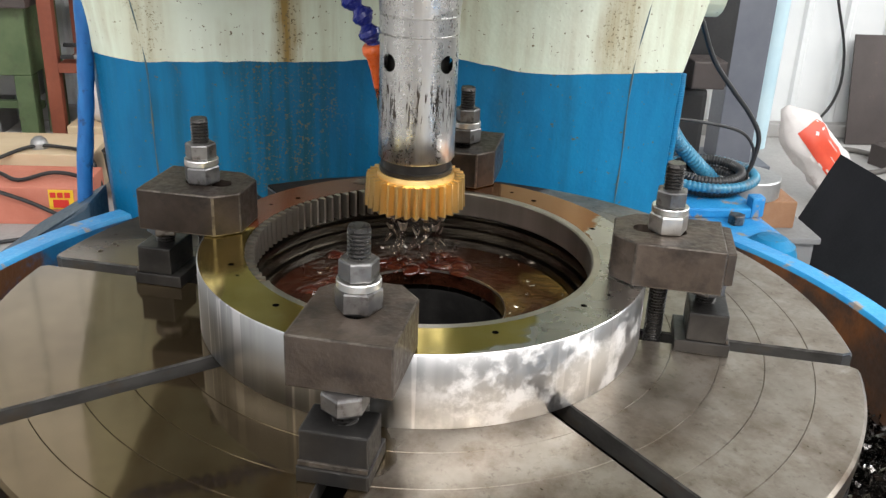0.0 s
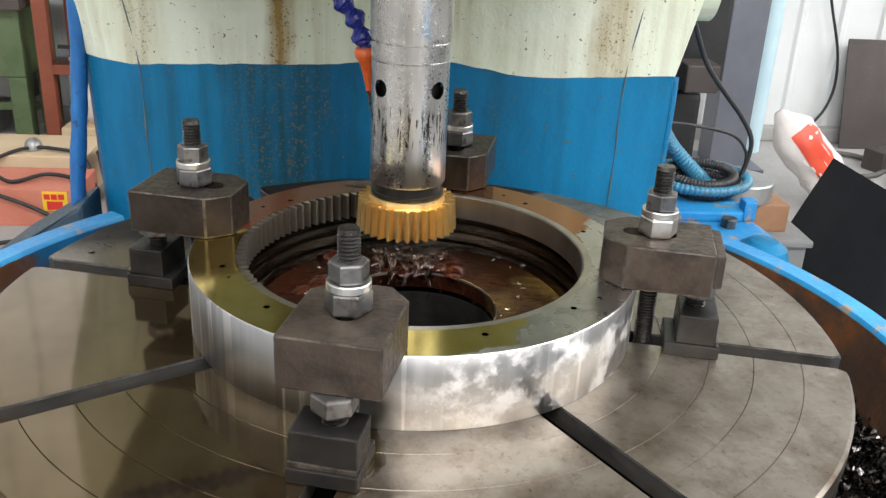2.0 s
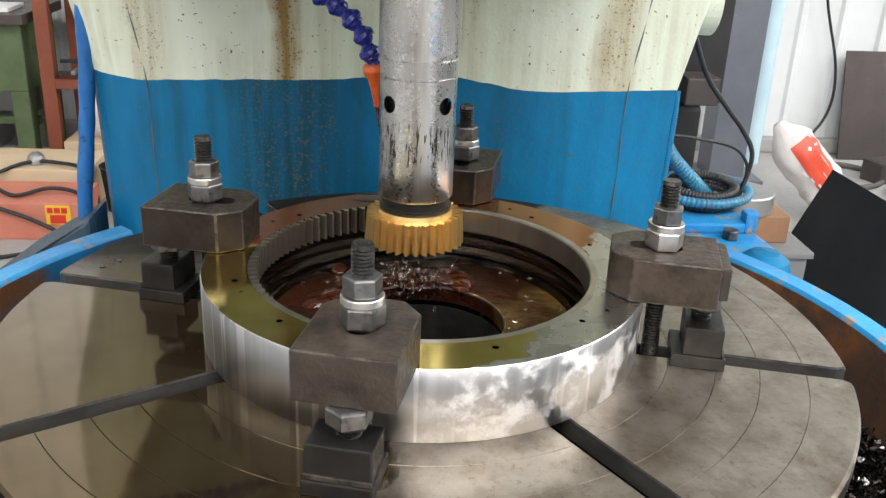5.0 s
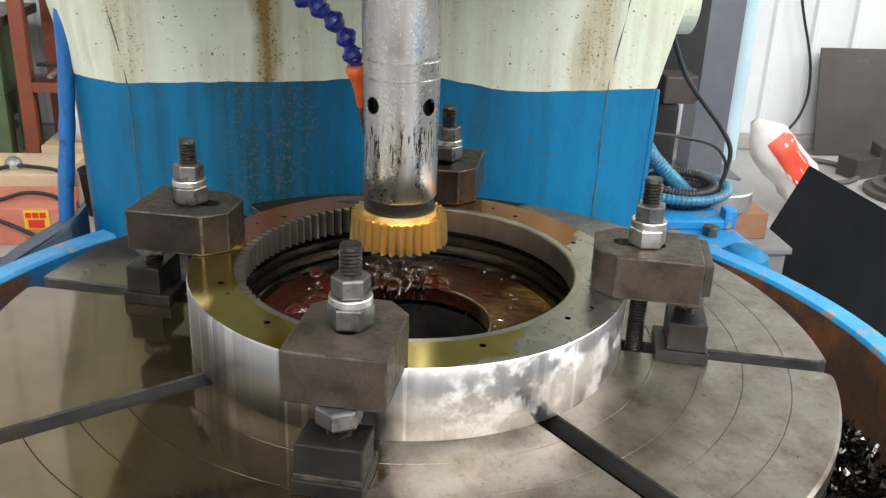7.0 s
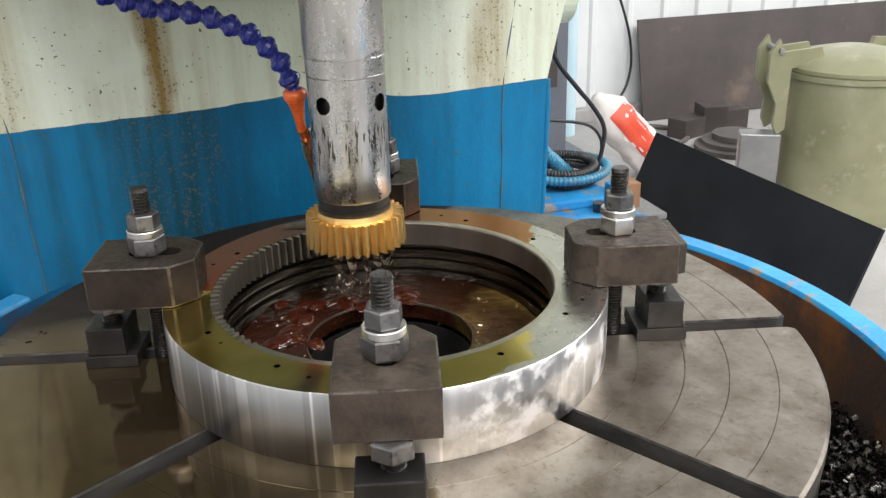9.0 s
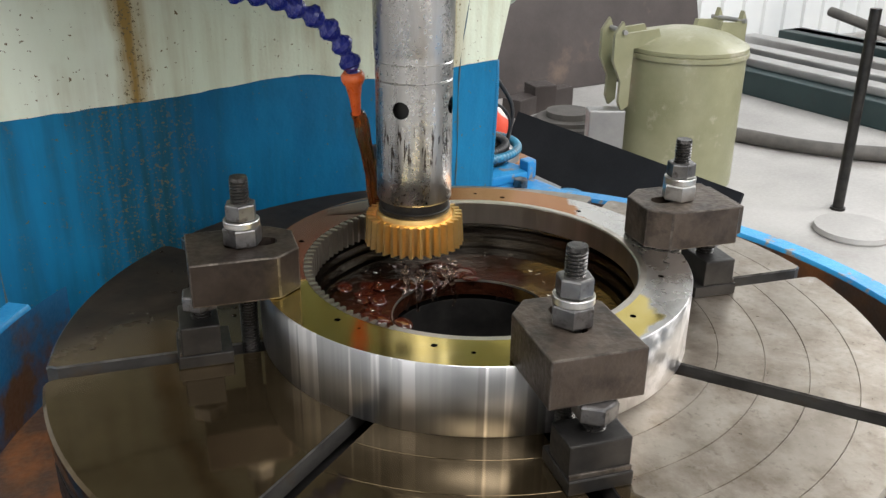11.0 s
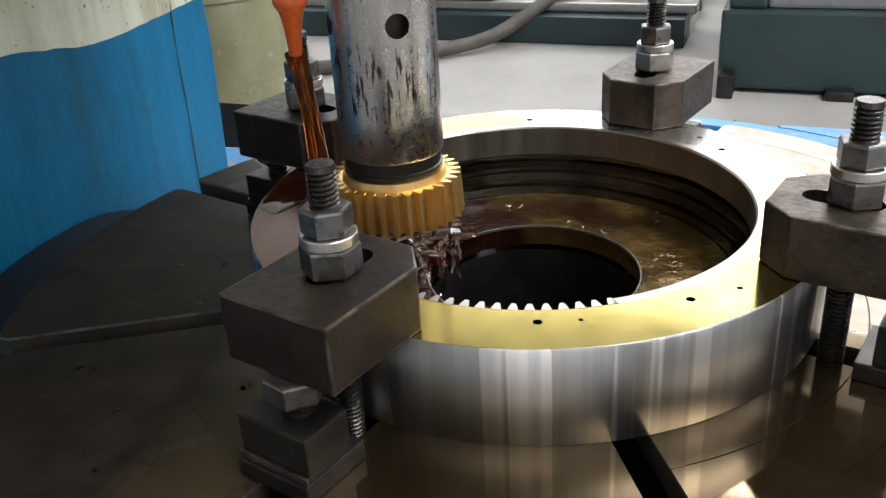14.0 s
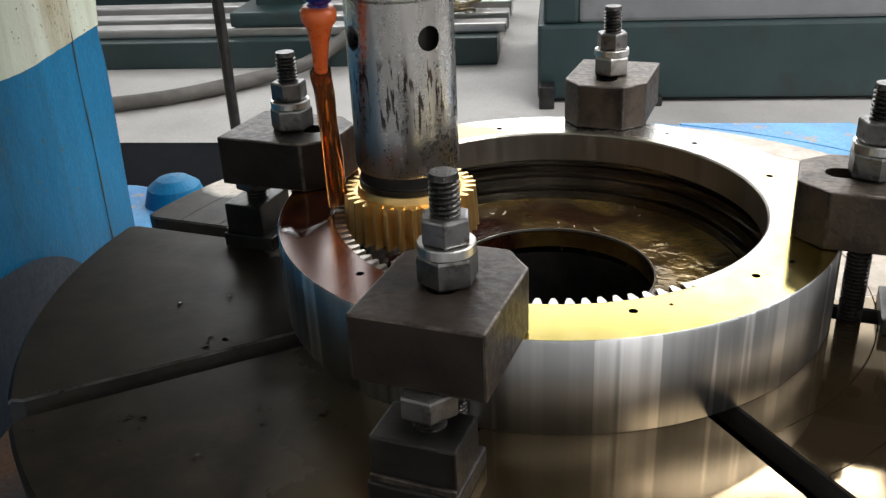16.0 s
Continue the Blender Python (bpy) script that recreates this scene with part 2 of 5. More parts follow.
def wet_iron():
    """Cast iron under a spreading oil film: wet on the column's left, drier on the far side."""
    m = mat("oil_wet_cast_iron", (0.3, 0.28, 0.25), 0.3, 0.9)
    x, y, z = ground(m)
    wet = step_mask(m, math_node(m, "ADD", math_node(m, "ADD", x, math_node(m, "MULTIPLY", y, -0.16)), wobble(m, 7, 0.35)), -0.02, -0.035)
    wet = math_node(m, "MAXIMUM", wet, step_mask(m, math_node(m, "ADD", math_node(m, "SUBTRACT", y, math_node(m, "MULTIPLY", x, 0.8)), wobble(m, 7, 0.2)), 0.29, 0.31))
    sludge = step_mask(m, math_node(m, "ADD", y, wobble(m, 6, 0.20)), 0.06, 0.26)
    broad, grain, spots = tex(m, 7), tex(m, 110, 3), tex(m, 13, 7, 0.7, lo=0.44, hi=0.74)
    pits, scuffs = tex(m, 75, 5, 0.7, lo=0.56, hi=0.72), tex(m, 30, 6, 0.8, (1.0, 0.12, 1), lo=0.63, hi=0.72)
    dry = blend(m, spots, blend(m, broad, (0.225, 0.196, 0.160), (0.35, 0.312, 0.264)), (0.125, 0.088, 0.055))
    dry = blend(m, scuffs, blend(m, math_node(m, "MULTIPLY", pits, 0.6), dry, (0.085, 0.062, 0.043)), (0.38, 0.35, 0.31))
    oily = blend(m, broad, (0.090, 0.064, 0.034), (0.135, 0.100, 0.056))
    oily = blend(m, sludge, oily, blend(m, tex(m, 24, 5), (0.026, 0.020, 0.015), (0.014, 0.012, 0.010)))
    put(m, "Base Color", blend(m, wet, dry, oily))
    thick = math_node(m, "MULTIPLY", wet, sludge)
    put(m, "Metallic", span(m, thick, 0.9, 0.06))
    put(m, "Specular IOR Level", span(m, thick, 0.5, 0.05))
    film = mix_value(m, sludge, span(m, broad, 0.05, 0.09), span(m, spots, 0.30, 0.46))
    put(m, "Roughness", mix_value(m, wet, mix_value(m, spots, span(m, grain, 0.29, 0.46), 0.26), film))
    ripple = mix_value(m, sludge, tex(m, 9, 2), math_node(m, "MULTIPLY", tex(m, 40, 4), 1.4))
    bump(m, mix_value(m, wet, math_node(m, "SUBTRACT", grain, math_node(m, "MULTIPLY", pits, 0.5)), ripple), 0.06, 0.001)
    return m


def oiled_face():
    """Ground steel, mostly under yellow-green oil, with a dry sector."""
    m = mat("oiled_ground_steel", (0.4, 0.4, 0.4), 0.15, 1.0)
    x, y, z = ground(m)
    lean = math_node(m, "ADD", math_node(m, "MULTIPLY", x, 0.90), math_node(m, "MULTIPLY", y, -0.44))
    dry = step_mask(m, math_node(m, "ADD", lean, wobble(m, 12, 0.16)), 0.185, 0.193)
    broad, grain, cloud = tex(m, 10), tex(m, 220, 3), tex(m, 16, 5, lo=0.45, hi=0.7)
    oil = blend(m, cloud, (0.53, 0.42, 0.12), (0.60, 0.49, 0.19))
    back = step_mask(m, math_node(m, "ADD", y, wobble(m, 14, 0.12)), 0.035, 0.05)
    left = step_mask(m, math_node(m, "ADD", x, wobble(m, 10, 0.20)), 0.02, -0.05)
    oil = blend(m, back, oil, blend(m, left, (0.30, 0.105, 0.005), (0.075, 0.020, 0.008)))
    bare = blend(m, broad, (0.42, 0.415, 0.40), (0.55, 0.54, 0.52))
    put(m, "Base Color", blend(m, dry, oil, bare))
    pooled = math_node(m, "MULTIPLY", back, left)
    put(m, "Metallic", span(m, pooled, 1.0, 0.25))
    dull = math_node(m, "MULTIPLY", pooled, 0.08)
    put(m, "Roughness", mix_value(m, dry, math_node(m, "ADD", dull, span(m, broad, 0.10, 0.17)), span(m, broad, 0.24, 0.31)))
    bump(m, mix_value(m, dry, tex(m, 8, 2), math_node(m, "MULTIPLY", grain, 0.08)), 0.05, 0.001)
    return m


def turned():
    """Turned steel: upright streaks painted in as reflections, and frosted white patches on the dry side."""
    m = mat("turned_steel", (0.6, 0.6, 0.6), 0.35, 1.0)
    x, y, z = ground(m)
    dry = step_mask(m, math_node(m, "ADD", math_node(m, "SUBTRACT", x, math_node(m, "MULTIPLY", y, 0.25)), wobble(m, 8, 0.15)), 0.02, 0.12)
    frost = math_node(m, "MULTIPLY", tex(m, 17, 7, 0.72, lo=0.47, hi=0.57), dry)
    fine = tex(m, 180, 3)
    # bright and dark upright bands put the wall's reflections into the base colour
    streak = tex(m, 52, 3, 0.5, (1, 1, 0.015), 0.43, 0.58)
    where = tex(m, 33, 2, 0.5, (1, 1, 0.02), 0.555, 0.575)
    reflection_lines = math_node(m, "MULTIPLY", span(m, streak, 0.45, 0.9), where)
    c = blend(m, streak, (0.33, 0.335, 0.335), (0.41, 0.412, 0.41))
    c = blend(m, math_node(m, "MULTIPLY", tex(m, 26, 2, 0.5, (1, 1, 0.02), 0.60, 0.62), 0.6), c, (0.20, 0.20, 0.20))
    c = blend(m, reflection_lines, c, (0.84, 0.83, 0.82))
    # base colour lighter all over the +x side
    c = blend(m, math_node(m, "MULTIPLY", dry, 0.6), c, (0.62, 0.61, 0.60))
    put(m, "Base Color", blend(m, math_node(m, "MULTIPLY", frost, 0.55), c, (0.86, 0.84, 0.82)))
    put(m, "Metallic", span(m, frost, 1.0, 0.7))
    put(m, "Roughness", mix_value(m, frost, span(m, streak, 0.32, 0.38), span(m, fine, 0.45, 0.58)))
    bump(m, math_node(m, "ADD", streak, math_node(m, "MULTIPLY", frost, 0.6)), 0.018, 0.002)
    return m


def scuffed():
    """Ground shaft: soft upright smears painted as reflections, and short dark scratches in a belt below the cross
    holes.
    """
    m = mat("ground_spindle", (0.6, 0.6, 0.6), 0.3, 1.0)
    n, l = m.node_tree.nodes, m.node_tree.links
    s = n.new("ShaderNodeSeparateXYZ")
    l.new(coords(m), s.inputs[0])
    h = s.outputs[2]
    broad, reflection_smear, fine = tex(m, 14, 3, 0.5, (1, 1, 0.12)), tex(m, 60, 4, 0.6, (1, 1, 0.10), 0.45, 0.70), tex(m, 220, 3)
    edge = math_node(m, "MULTIPLY", tex(m, 28, 3), 0.022)
    band = math_node(m, "MULTIPLY", step_mask(m, math_node(m, "ADD", h, edge), 0.135, 0.150), step_mask(m, math_node(m, "ADD", h, edge), 0.215, 0.195))
    dents = math_node(m, "MULTIPLY", tex(m, 230, 3, 0.6, (1, 1, 0.13), 0.55, 0.60), band)
    stray = tex(m, 130, 3, 0.6, (1, 1, 0.2), 0.70, 0.73)
    mark = math_node(m, "MAXIMUM", dents, stray)
    c = blend(m, broad, (0.46, 0.45, 0.435), (0.68, 0.67, 0.655))
    # smeared upright reflections, darkened into the base colour
    c = blend(m, math_node(m, "MULTIPLY", reflection_smear, 0.5), c, (0.33, 0.315, 0.30))
    put(m, "Base Color", blend(m, mark, c, (0.075, 0.062, 0.052)))
    put(m, "Roughness", mix_value(m, reflection_smear, span(m, fine, 0.24, 0.32), 0.40))
    bump(m, math_node(m, "SUBTRACT", 1.0, mark), 0.08, 0.001)
    return m


def flooded():
    """Brown oil standing on steel, golden at the front right and near-black elsewhere, with ripples."""
    m = mat("flooded_plate", (0.1, 0.05, 0.02), 0.06, 0.55, Specular_IOR_Level=0.22)
    broad = tex(m, 9, 5, lo=0.4, hi=0.62)
    x, y, z = ground(m)
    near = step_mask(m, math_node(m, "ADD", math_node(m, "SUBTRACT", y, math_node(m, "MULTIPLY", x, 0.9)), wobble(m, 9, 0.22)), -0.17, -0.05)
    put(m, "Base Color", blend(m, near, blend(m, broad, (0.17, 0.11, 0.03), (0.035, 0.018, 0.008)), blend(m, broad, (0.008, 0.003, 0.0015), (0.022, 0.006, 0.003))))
    put(m, "Metallic", span(m, near, 0.5, 0.08))
    put(m, "Roughness", span(m, broad, 0.03, 0.09))
    dx, dy = math_node(m, "ADD", x, 0.03), math_node(m, "SUBTRACT", y, 0.12)
    far = math_node(m, "SQRT", math_node(m, "ADD", math_node(m, "MULTIPLY", dx, dx), math_node(m, "MULTIPLY", dy, dy)))
    churn = span(m, step_mask(m, math_node(m, "ADD", far, wobble(m, 12, 0.12)), 0.04, 0.14), 3.0, 0.7)
    wave = math_node(m, "ADD", tex(m, 30, 3), math_node(m, "MULTIPLY", tex(m, 75, 3), 0.6))
    bump(m, math_node(m, "MULTIPLY", wave, churn), 0.35, 0.004)
    return m


def painted(name, a, b, runs, run_color, speck, rough):
    """Paint with broad tone, small chips and oil runs. runs: (x, width, strength)."""
    m = mat(name, a, rough[0], Specular_IOR_Level=0.22)
    n, l = m.node_tree.nodes, m.node_tree.links
    x, y, z = ground(m)
    wave = math_node(m, "ADD", x, wobble(m, 5, 0.10))
    broad, grain, specks = tex(m, 3, stretch=(1, 1, 0.35)), tex(m, 140, 3), tex(m, 90, 3, 0.6, lo=0.665, hi=0.70)
    streak = tex(m, 34, 5, 0.6, (1, 1, 0.06), 0.40, 0.68)
    total = None
    for cx, w, s in runs:
        d = math_node(m, "ABSOLUTE", math_node(m, "SUBTRACT", wave, cx))
        g = math_node(m, "MULTIPLY", step_mask(m, d, w, 0.15 * w), s)
        total = g if total is None else math_node(m, "MAXIMUM", total, g)
    total = math_node(m, "MULTIPLY", total, math_node(m, "ADD", math_node(m, "MULTIPLY", streak, 0.5), 0.5))
    c = blend(m, broad, a, b)
    c = blend(m, math_node(m, "MULTIPLY", math_node(m, "MULTIPLY", streak, tex(m, 5, 4)), 0.42), c, run_color)
    c = blend(m, total, c, run_color)
    dots = math_node(m, "MULTIPLY", tex(m, 170, 3, 0.6, lo=0.585, hi=0.615), step_mask(m, math_node(m, "ADD", total, wobble(m, 9, 0.8)), 0.25, 0.6))
    c = blend(m, math_node(m, "MAXIMUM", specks, dots), c, speck)
    put(m, "Base Color", c)
    put(m, "Roughness", span(m, grain, *rough))
    bump(m, math_node(m, "ADD", tex(m, 16, 3), math_node(m, "MULTIPLY", grain, 0.3)), 0.28, 0.003)
    return m


BLUE = painted("blue_paint", (0.002, 0.095, 0.215), (0.005, 0.185, 0.38), [(-0.27, 0.22, 0.9), (-0.50, 0.07, 0.35), (0.2, 0.05, 0.3)], (0.010, 0.050, 0.058), (0.11, 0.10, 0.065), (0.40, 0.55))
CREAM = painted("pale_green_paint", (0.57, 0.63, 0.50), (0.67, 0.72, 0.61), [(-0.258, 0.040, 1.5), (0.44, 0.07, 0.7), (-0.56, 0.06, 0.6), (0.12, 0.03, 0.35)], (0.25, 0.16, 0.045), (0.14, 0.11, 0.06), (0.32, 0.46))
RIM = surface("chipped_blue_paint", (0.010, 0.17, 0.42), (0.03, 0.27, 0.53), (0.32, 0.5), 0.0, 8, 160, (0.24, 0.20, 0.16), 17, (0.57, 0.62), relief=0.3, Specular_IOR_Level=0.45)
TROUGH = surface("rust_bitten_blue_paint", (0.008, 0.13, 0.30), (0.012, 0.07, 0.15), (0.3, 0.5), 0.0, 6, 120, (0.10, 0.045, 0.02), 7, (0.46, 0.58), relief=0.3)
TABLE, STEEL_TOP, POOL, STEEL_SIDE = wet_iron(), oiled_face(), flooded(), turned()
SPINDLE = scuffed()
GLOW = mat("lit_fibreglass", (0.8, 0.82, 0.82), 0.5, 0.0, Emission_Color=(0.95, 0.98, 1.0, 1), Emission_Strength=0.8)


# ---------------------------------------------------------------- building blocks
def obj(name, bm, material, parent=None, label=""):
    me = bpy.data.meshes.new(name)
    bm.normal_update()
    bm.to_mesh(me)
    bm.free()
    for m in (material if isinstance(material, (list, tuple)) else [material]):
        me.materials.append(m)
    o = new(name, me)
    if parent:
        o.parent = parent
    if label:
        o["label"] = label
    return o


part = obj


def thing(name, label, category, group="", kind="", at=None):
    o = new(name)
    tagged(o, label, category, group, kind)
    if at is not None:
        o.matrix_world = at
    return o


def smooth(o, angle=35):
    me = o.data
    me.shade_smooth()
    me.set_sharp_from_angle(angle=radians(angle))
    return o


def lathe(profile, seg=64, closed=False, bm=None, a0=0.0, a1=360.0, mats=None):
    """Turns a profile of (r, z) about z. closed: the profile is a loop."""
    bm = bm or bmesh.new()
    full = abs(a1 - a0 - 360) < 1e-6
    n = seg if full else seg + 1
    rings = []
    for i in range(n):
        a = radians(a0 + (a1 - a0) * i / seg)
        rings.append([bm.verts.new((r * math.cos(a), r * math.sin(a), z)) for r, z in profile])
    k = len(profile)
    for i in range(seg):
        p, q = rings[i], rings[(i + 1) % n]
        for j in range(k if closed else k - 1):
            try:
                f = bm.faces.new((p[j], q[j], q[(j + 1) % k], p[(j + 1) % k]))
                if mats:
                    f.material_index = mats[j]
            except ValueError:
                pass
    if closed and not full:
        bm.faces.new(rings[0]), bm.faces.new(rings[-1][::-1])
    bmesh.ops.remove_doubles(bm, verts=bm.verts, dist=1e-6)
    bmesh.ops.recalc_face_normals(bm, faces=bm.faces)
    return bm


def prism(points, z0, z1, bm=None, bevel=0.0):
    bm = bm or bmesh.new()
    lo = [bm.verts.new((x, y, z0)) for x, y in points]
    hi = [bm.verts.new((x, y, z1)) for x, y in points]
    n = len(points)
    fs = [bm.faces.new(lo[::-1]), bm.faces.new(hi)]
    for i in range(n):
        fs.append(bm.faces.new((lo[i], lo[(i + 1) % n], hi[(i + 1) % n], hi[i])))
    if bevel:
        es = {e for f in fs for e in f.edges}
        bmesh.ops.bevel(bm, geom=list(es), offset=bevel, segments=2, affect="EDGES", profile=0.6)
    bmesh.ops.recalc_face_normals(bm, faces=bm.faces)
    return bm


def box(x0, x1, y0, y1, z0, z1, bevel=0.0, bm=None):
    return prism([(x0, y0), (x1, y0), (x1, y1), (x0, y1)], z0, z1, bm, bevel)


def hexa(r, z0, z1, turn=0.0, hole=0.0):
    """A hexagon nut with chamfered corners; r is half the width over flats."""
    bm = bmesh.new()
    c = r / math.cos(radians(30))
    pts = [(c * math.cos(radians(turn + 60 * i)), c * math.sin(radians(turn + 60 * i))) for i in range(6)]
    d = 0.14 * r
    prism(pts, z0, z1, bm)
    for z, s in ((z0, 1), (z1, -1)):
        vs = [v for v in bm.verts if abs(v.co.z - z) < 1e-6]
        es = [e for e in bm.edges if all(v in vs for v in e.verts)]
        bmesh.ops.bevel(bm, geom=es, offset=d, segments=2, affect="EDGES", profile=0.5)
    return bm


def threaded(r, z0, z1, pitch=0.0042, seg=20):
    prof, z = [(0, z0), (r, z0)], z0
    while z + pitch < z1:
        prof += [(r, z + 0.15 * pitch), (r * 0.83, z + 0.5 * pitch), (r, z + 0.85 * pitch)]
        z += pitch
    prof += [(r * 0.9, z1), (0, z1)]
    return lathe(prof, seg)


def tube(points, r, seg=8, bm=None, sub=6):
    """A round bar along a smooth line through the points."""
    bm = bm or bmesh.new()
    P = [Vector(p) for p in points]
    line = []
    for i in range(len(P) - 1):
        a, b, c, d = P[max(i - 1, 0)], P[i], P[i + 1], P[min(i + 2, len(P) - 1)]
        for k in range(sub):
            t = k / sub
            line.append(0.5 * ((2 * b) + (c - a) * t + (2 * a - 5 * b + 4 * c - d) * t * t + (3 * b - a - 3 * c + d) * t ** 3))
    line.append(P[-1])
    side, rings = None, []
    for i, p in enumerate(line):
        w = (line[min(i + 1, len(line) - 1)] - line[max(i - 1, 0)]).normalized()
        side = (side - w * side.dot(w)).normalized() if side else w.orthogonal().normalized()
        up = w.cross(side)
        rr = r(i / (len(line) - 1)) if callable(r) else r
        rings.append([bm.verts.new(p + rr * (math.cos(2 * math.pi * j / seg) * side + math.sin(2 * math.pi * j / seg) * up)) for j in range(seg)])
    for p, q in zip(rings, rings[1:]):
        for j in range(seg):
            bm.faces.new((p[j], p[(j + 1) % seg], q[(j + 1) % seg], q[j]))
    bm.faces.new(rings[0][::-1]), bm.faces.new(rings[-1])
    return bm


# ---------------------------------------------------------------- the hall
FLOOR_Z = -0.93
floor = tagged(obj("floor", box(-6, 10, -6, 4.4, FLOOR_Z - 0.1, FLOOR_Z), FLOOR), "pale grey worn concrete workshop floor", "floor", kind="structure")


def corrugated(name, p, q, z0, z1, label):
    """A wall of ribbed sheet from p to q."""
    bm = bmesh.new()
    p, q = Vector((*p, 0)), Vector((*q, 0))
    w = (q - p).normalized()
    n = Vector((-w.y, w.x, 0))
    L, s, pts = (q - p).length, 0.0, []
    while s < L:
        for ds, h in ((0, 0), (0.20, 0), (0.215, 0.022), (0.245, 0.022), (0.26, 0)):
            if s + ds <= L:
                pts.append(p + w * (s + ds) + n * h)
        s += 0.2601
    pts.append(q)
    back = [a - n * (a - p).dot(n) - n * 0.05 for a in (pts[-1], pts[0])]
    prism([(a.x, a.y) for a in pts + back], z0, z1, bm)
    return tagged(obj(name, bm, WHITE), label, "wall", kind="structure")


wall_north = corrugated("wall_north", (10, 4.35), (-6, 4.35), FLOOR_Z + 0.001, 5.4, "white ribbed sheet-metal wall behind the machine")
wall_south = tagged(obj("wall_south", box(-6, 10, -6.1, -6, FLOOR_Z, 5.4), GREYWALL), "plain grey workshop wall", "wall", kind="structure")
wall_west = tagged(obj("wall_west", box(-6.1, -6, -6, 4.4, FLOOR_Z, 5.4), PALEWALL), "plain pale workshop wall", "wall", kind="structure")
wall_east = tagged(obj("wall_east", box(10, 10.1, -6, 4.4, FLOOR_Z, 5.4), GREYWALL), "plain grey workshop wall", "wall", kind="structure")
ceiling = tagged(obj("ceiling", box(-6, 10, -6, 4.4, 5.4, 5.5), ROOF), "grey sheet-metal workshop roof", "ceiling", kind="structure")
window_1 = tagged(new("window_1"), "ribbed translucent daylight panel high in the wall", "window", kind="structure")
for i in range(12):
    x = -4.6 + 0.29 * i
    part("pane", box(x, x + 0.255, 4.305, 4.325, 1.1, 4.2), GLOW, window_1)
for z in (1.06, 4.205):
    part("window_frame", box(-4.65, -1.08, 4.29, 4.326, z, z + 0.035), WHITE, window_1)
trim = tagged(obj("trim", box(-6, 10, 4.25, 4.33, FLOOR_Z + 0.001, FLOOR_Z + 0.09, 0.01), FLOOR), "concrete kerb along the foot of the wall", "kerb", kind="structure")

# ---------------------------------------------------------------- rotary table
TURN = -14.4       # direction of one T-slot
R_T, SLOT = 0.579, 0.0165
table = thing("rotary_table", "round cast-iron rotary table with radial T-slots, wet with oil", "machine table", at=pose(0, 0, 0, 0, 0, TURN))
GROOVES = (0.343, 0.404, 0.460, 0.520)


def sector(grooved):
    """One eighth of the table top between two slots, with turned grooves unless sludge has filled them."""
    bm = bmesh.new()
    prof = [(0.118, 0)]
    for g in GROOVES if grooved else ():
        prof += [(g - 0.0007, 0), (g, -0.0012), (g + 0.0007, 0)]
    prof += [(R_T - 0.014, 0), (R_T - 0.004, 0), (R_T, -0.004), (R_T, -0.028)]
    n, rows = 24, []
    for i in range(n + 1):
        row = []
        for r, z in prof:
            d = math.degrees(math.asin((SLOT + 0.6 * max(0.0, r - R_T + 0.014)) / r))
            a = radians(d + (45 - 2 * d) * i / n)
            row.append(bm.verts.new((r * math.cos(a), r * math.sin(a), z)))
        rows.append(row)
    for p, q in zip(rows, rows[1:]):
        for j in range(len(prof) - 1):
            bm.faces.new((p[j], p[j + 1], q[j + 1], q[j]))
    for row in (rows[0], rows[-1]):
        # worn bright arris, then the slot's side with an uneven oily foot
        lip = [bm.verts.new((v.co.x, v.co.y, v.co.z - 0.0035)) for v in row[:-1]]
        edge = [bm.verts.new((v.co.x, v.co.y, -0.0275)) for v in row[:-1]]
        for j in range(len(row) - 2):
            bm.faces.new((row[j], row[j + 1], lip[j + 1], lip[j])).material_index = 2
            bm.faces.new((lip[j], lip[j + 1], edge[j + 1], edge[j])).material_index = 1
        bm.faces.new((row[-2], row[-1], edge[-1], lip[-1])).material_index = 1
    bmesh.ops.recalc_face_normals(bm, faces=bm.faces)
    return bm


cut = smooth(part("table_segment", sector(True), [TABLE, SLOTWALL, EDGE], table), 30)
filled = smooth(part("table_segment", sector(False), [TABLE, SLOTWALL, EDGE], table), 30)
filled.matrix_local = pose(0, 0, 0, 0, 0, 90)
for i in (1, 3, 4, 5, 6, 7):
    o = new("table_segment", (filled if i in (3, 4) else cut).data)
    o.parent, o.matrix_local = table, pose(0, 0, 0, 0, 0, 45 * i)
part("table_body", lathe([(0.118, -0.3), (0.118, -0.029), (0.12, -0.029), (0.12, -0.05), (R_T - 0.002, -0.05), (R_T - 0.002, -0.10), (0.5, -0.12), (0.5, -0.35)], 96), BLACK_STEEL, table)
part("slot_ledge", lathe([(0.3, -0.051), (R_T - 0.003, -0.051), (R_T - 0.003, -0.029)], 96), BLACK_STEEL, table)
part("bore_floor", lathe([(0, -0.3), (0.118, -0.3)], 48), HOLE_SHADE, table)

# ---------------------------------------------------------------- ring gear blank
H = 0.0934
R_IN, R_ROOT, N_TEETH = 0.2275, 0.2385, 105
CUT0, CUT1 = 90.0, 212.0
ring = thing("ring_gear", "large steel ring gear blank, partly cut, yellow oil on its top", "gear ring")
HOLES = [(-13.9 + 30 * i, 0.2575, 0.0042) for i in range(12)] + [(-123.7 + 90 * i, 0.268, 0.003) for i in range(4)] + [(-156.0, 0.257, 0.0022)]


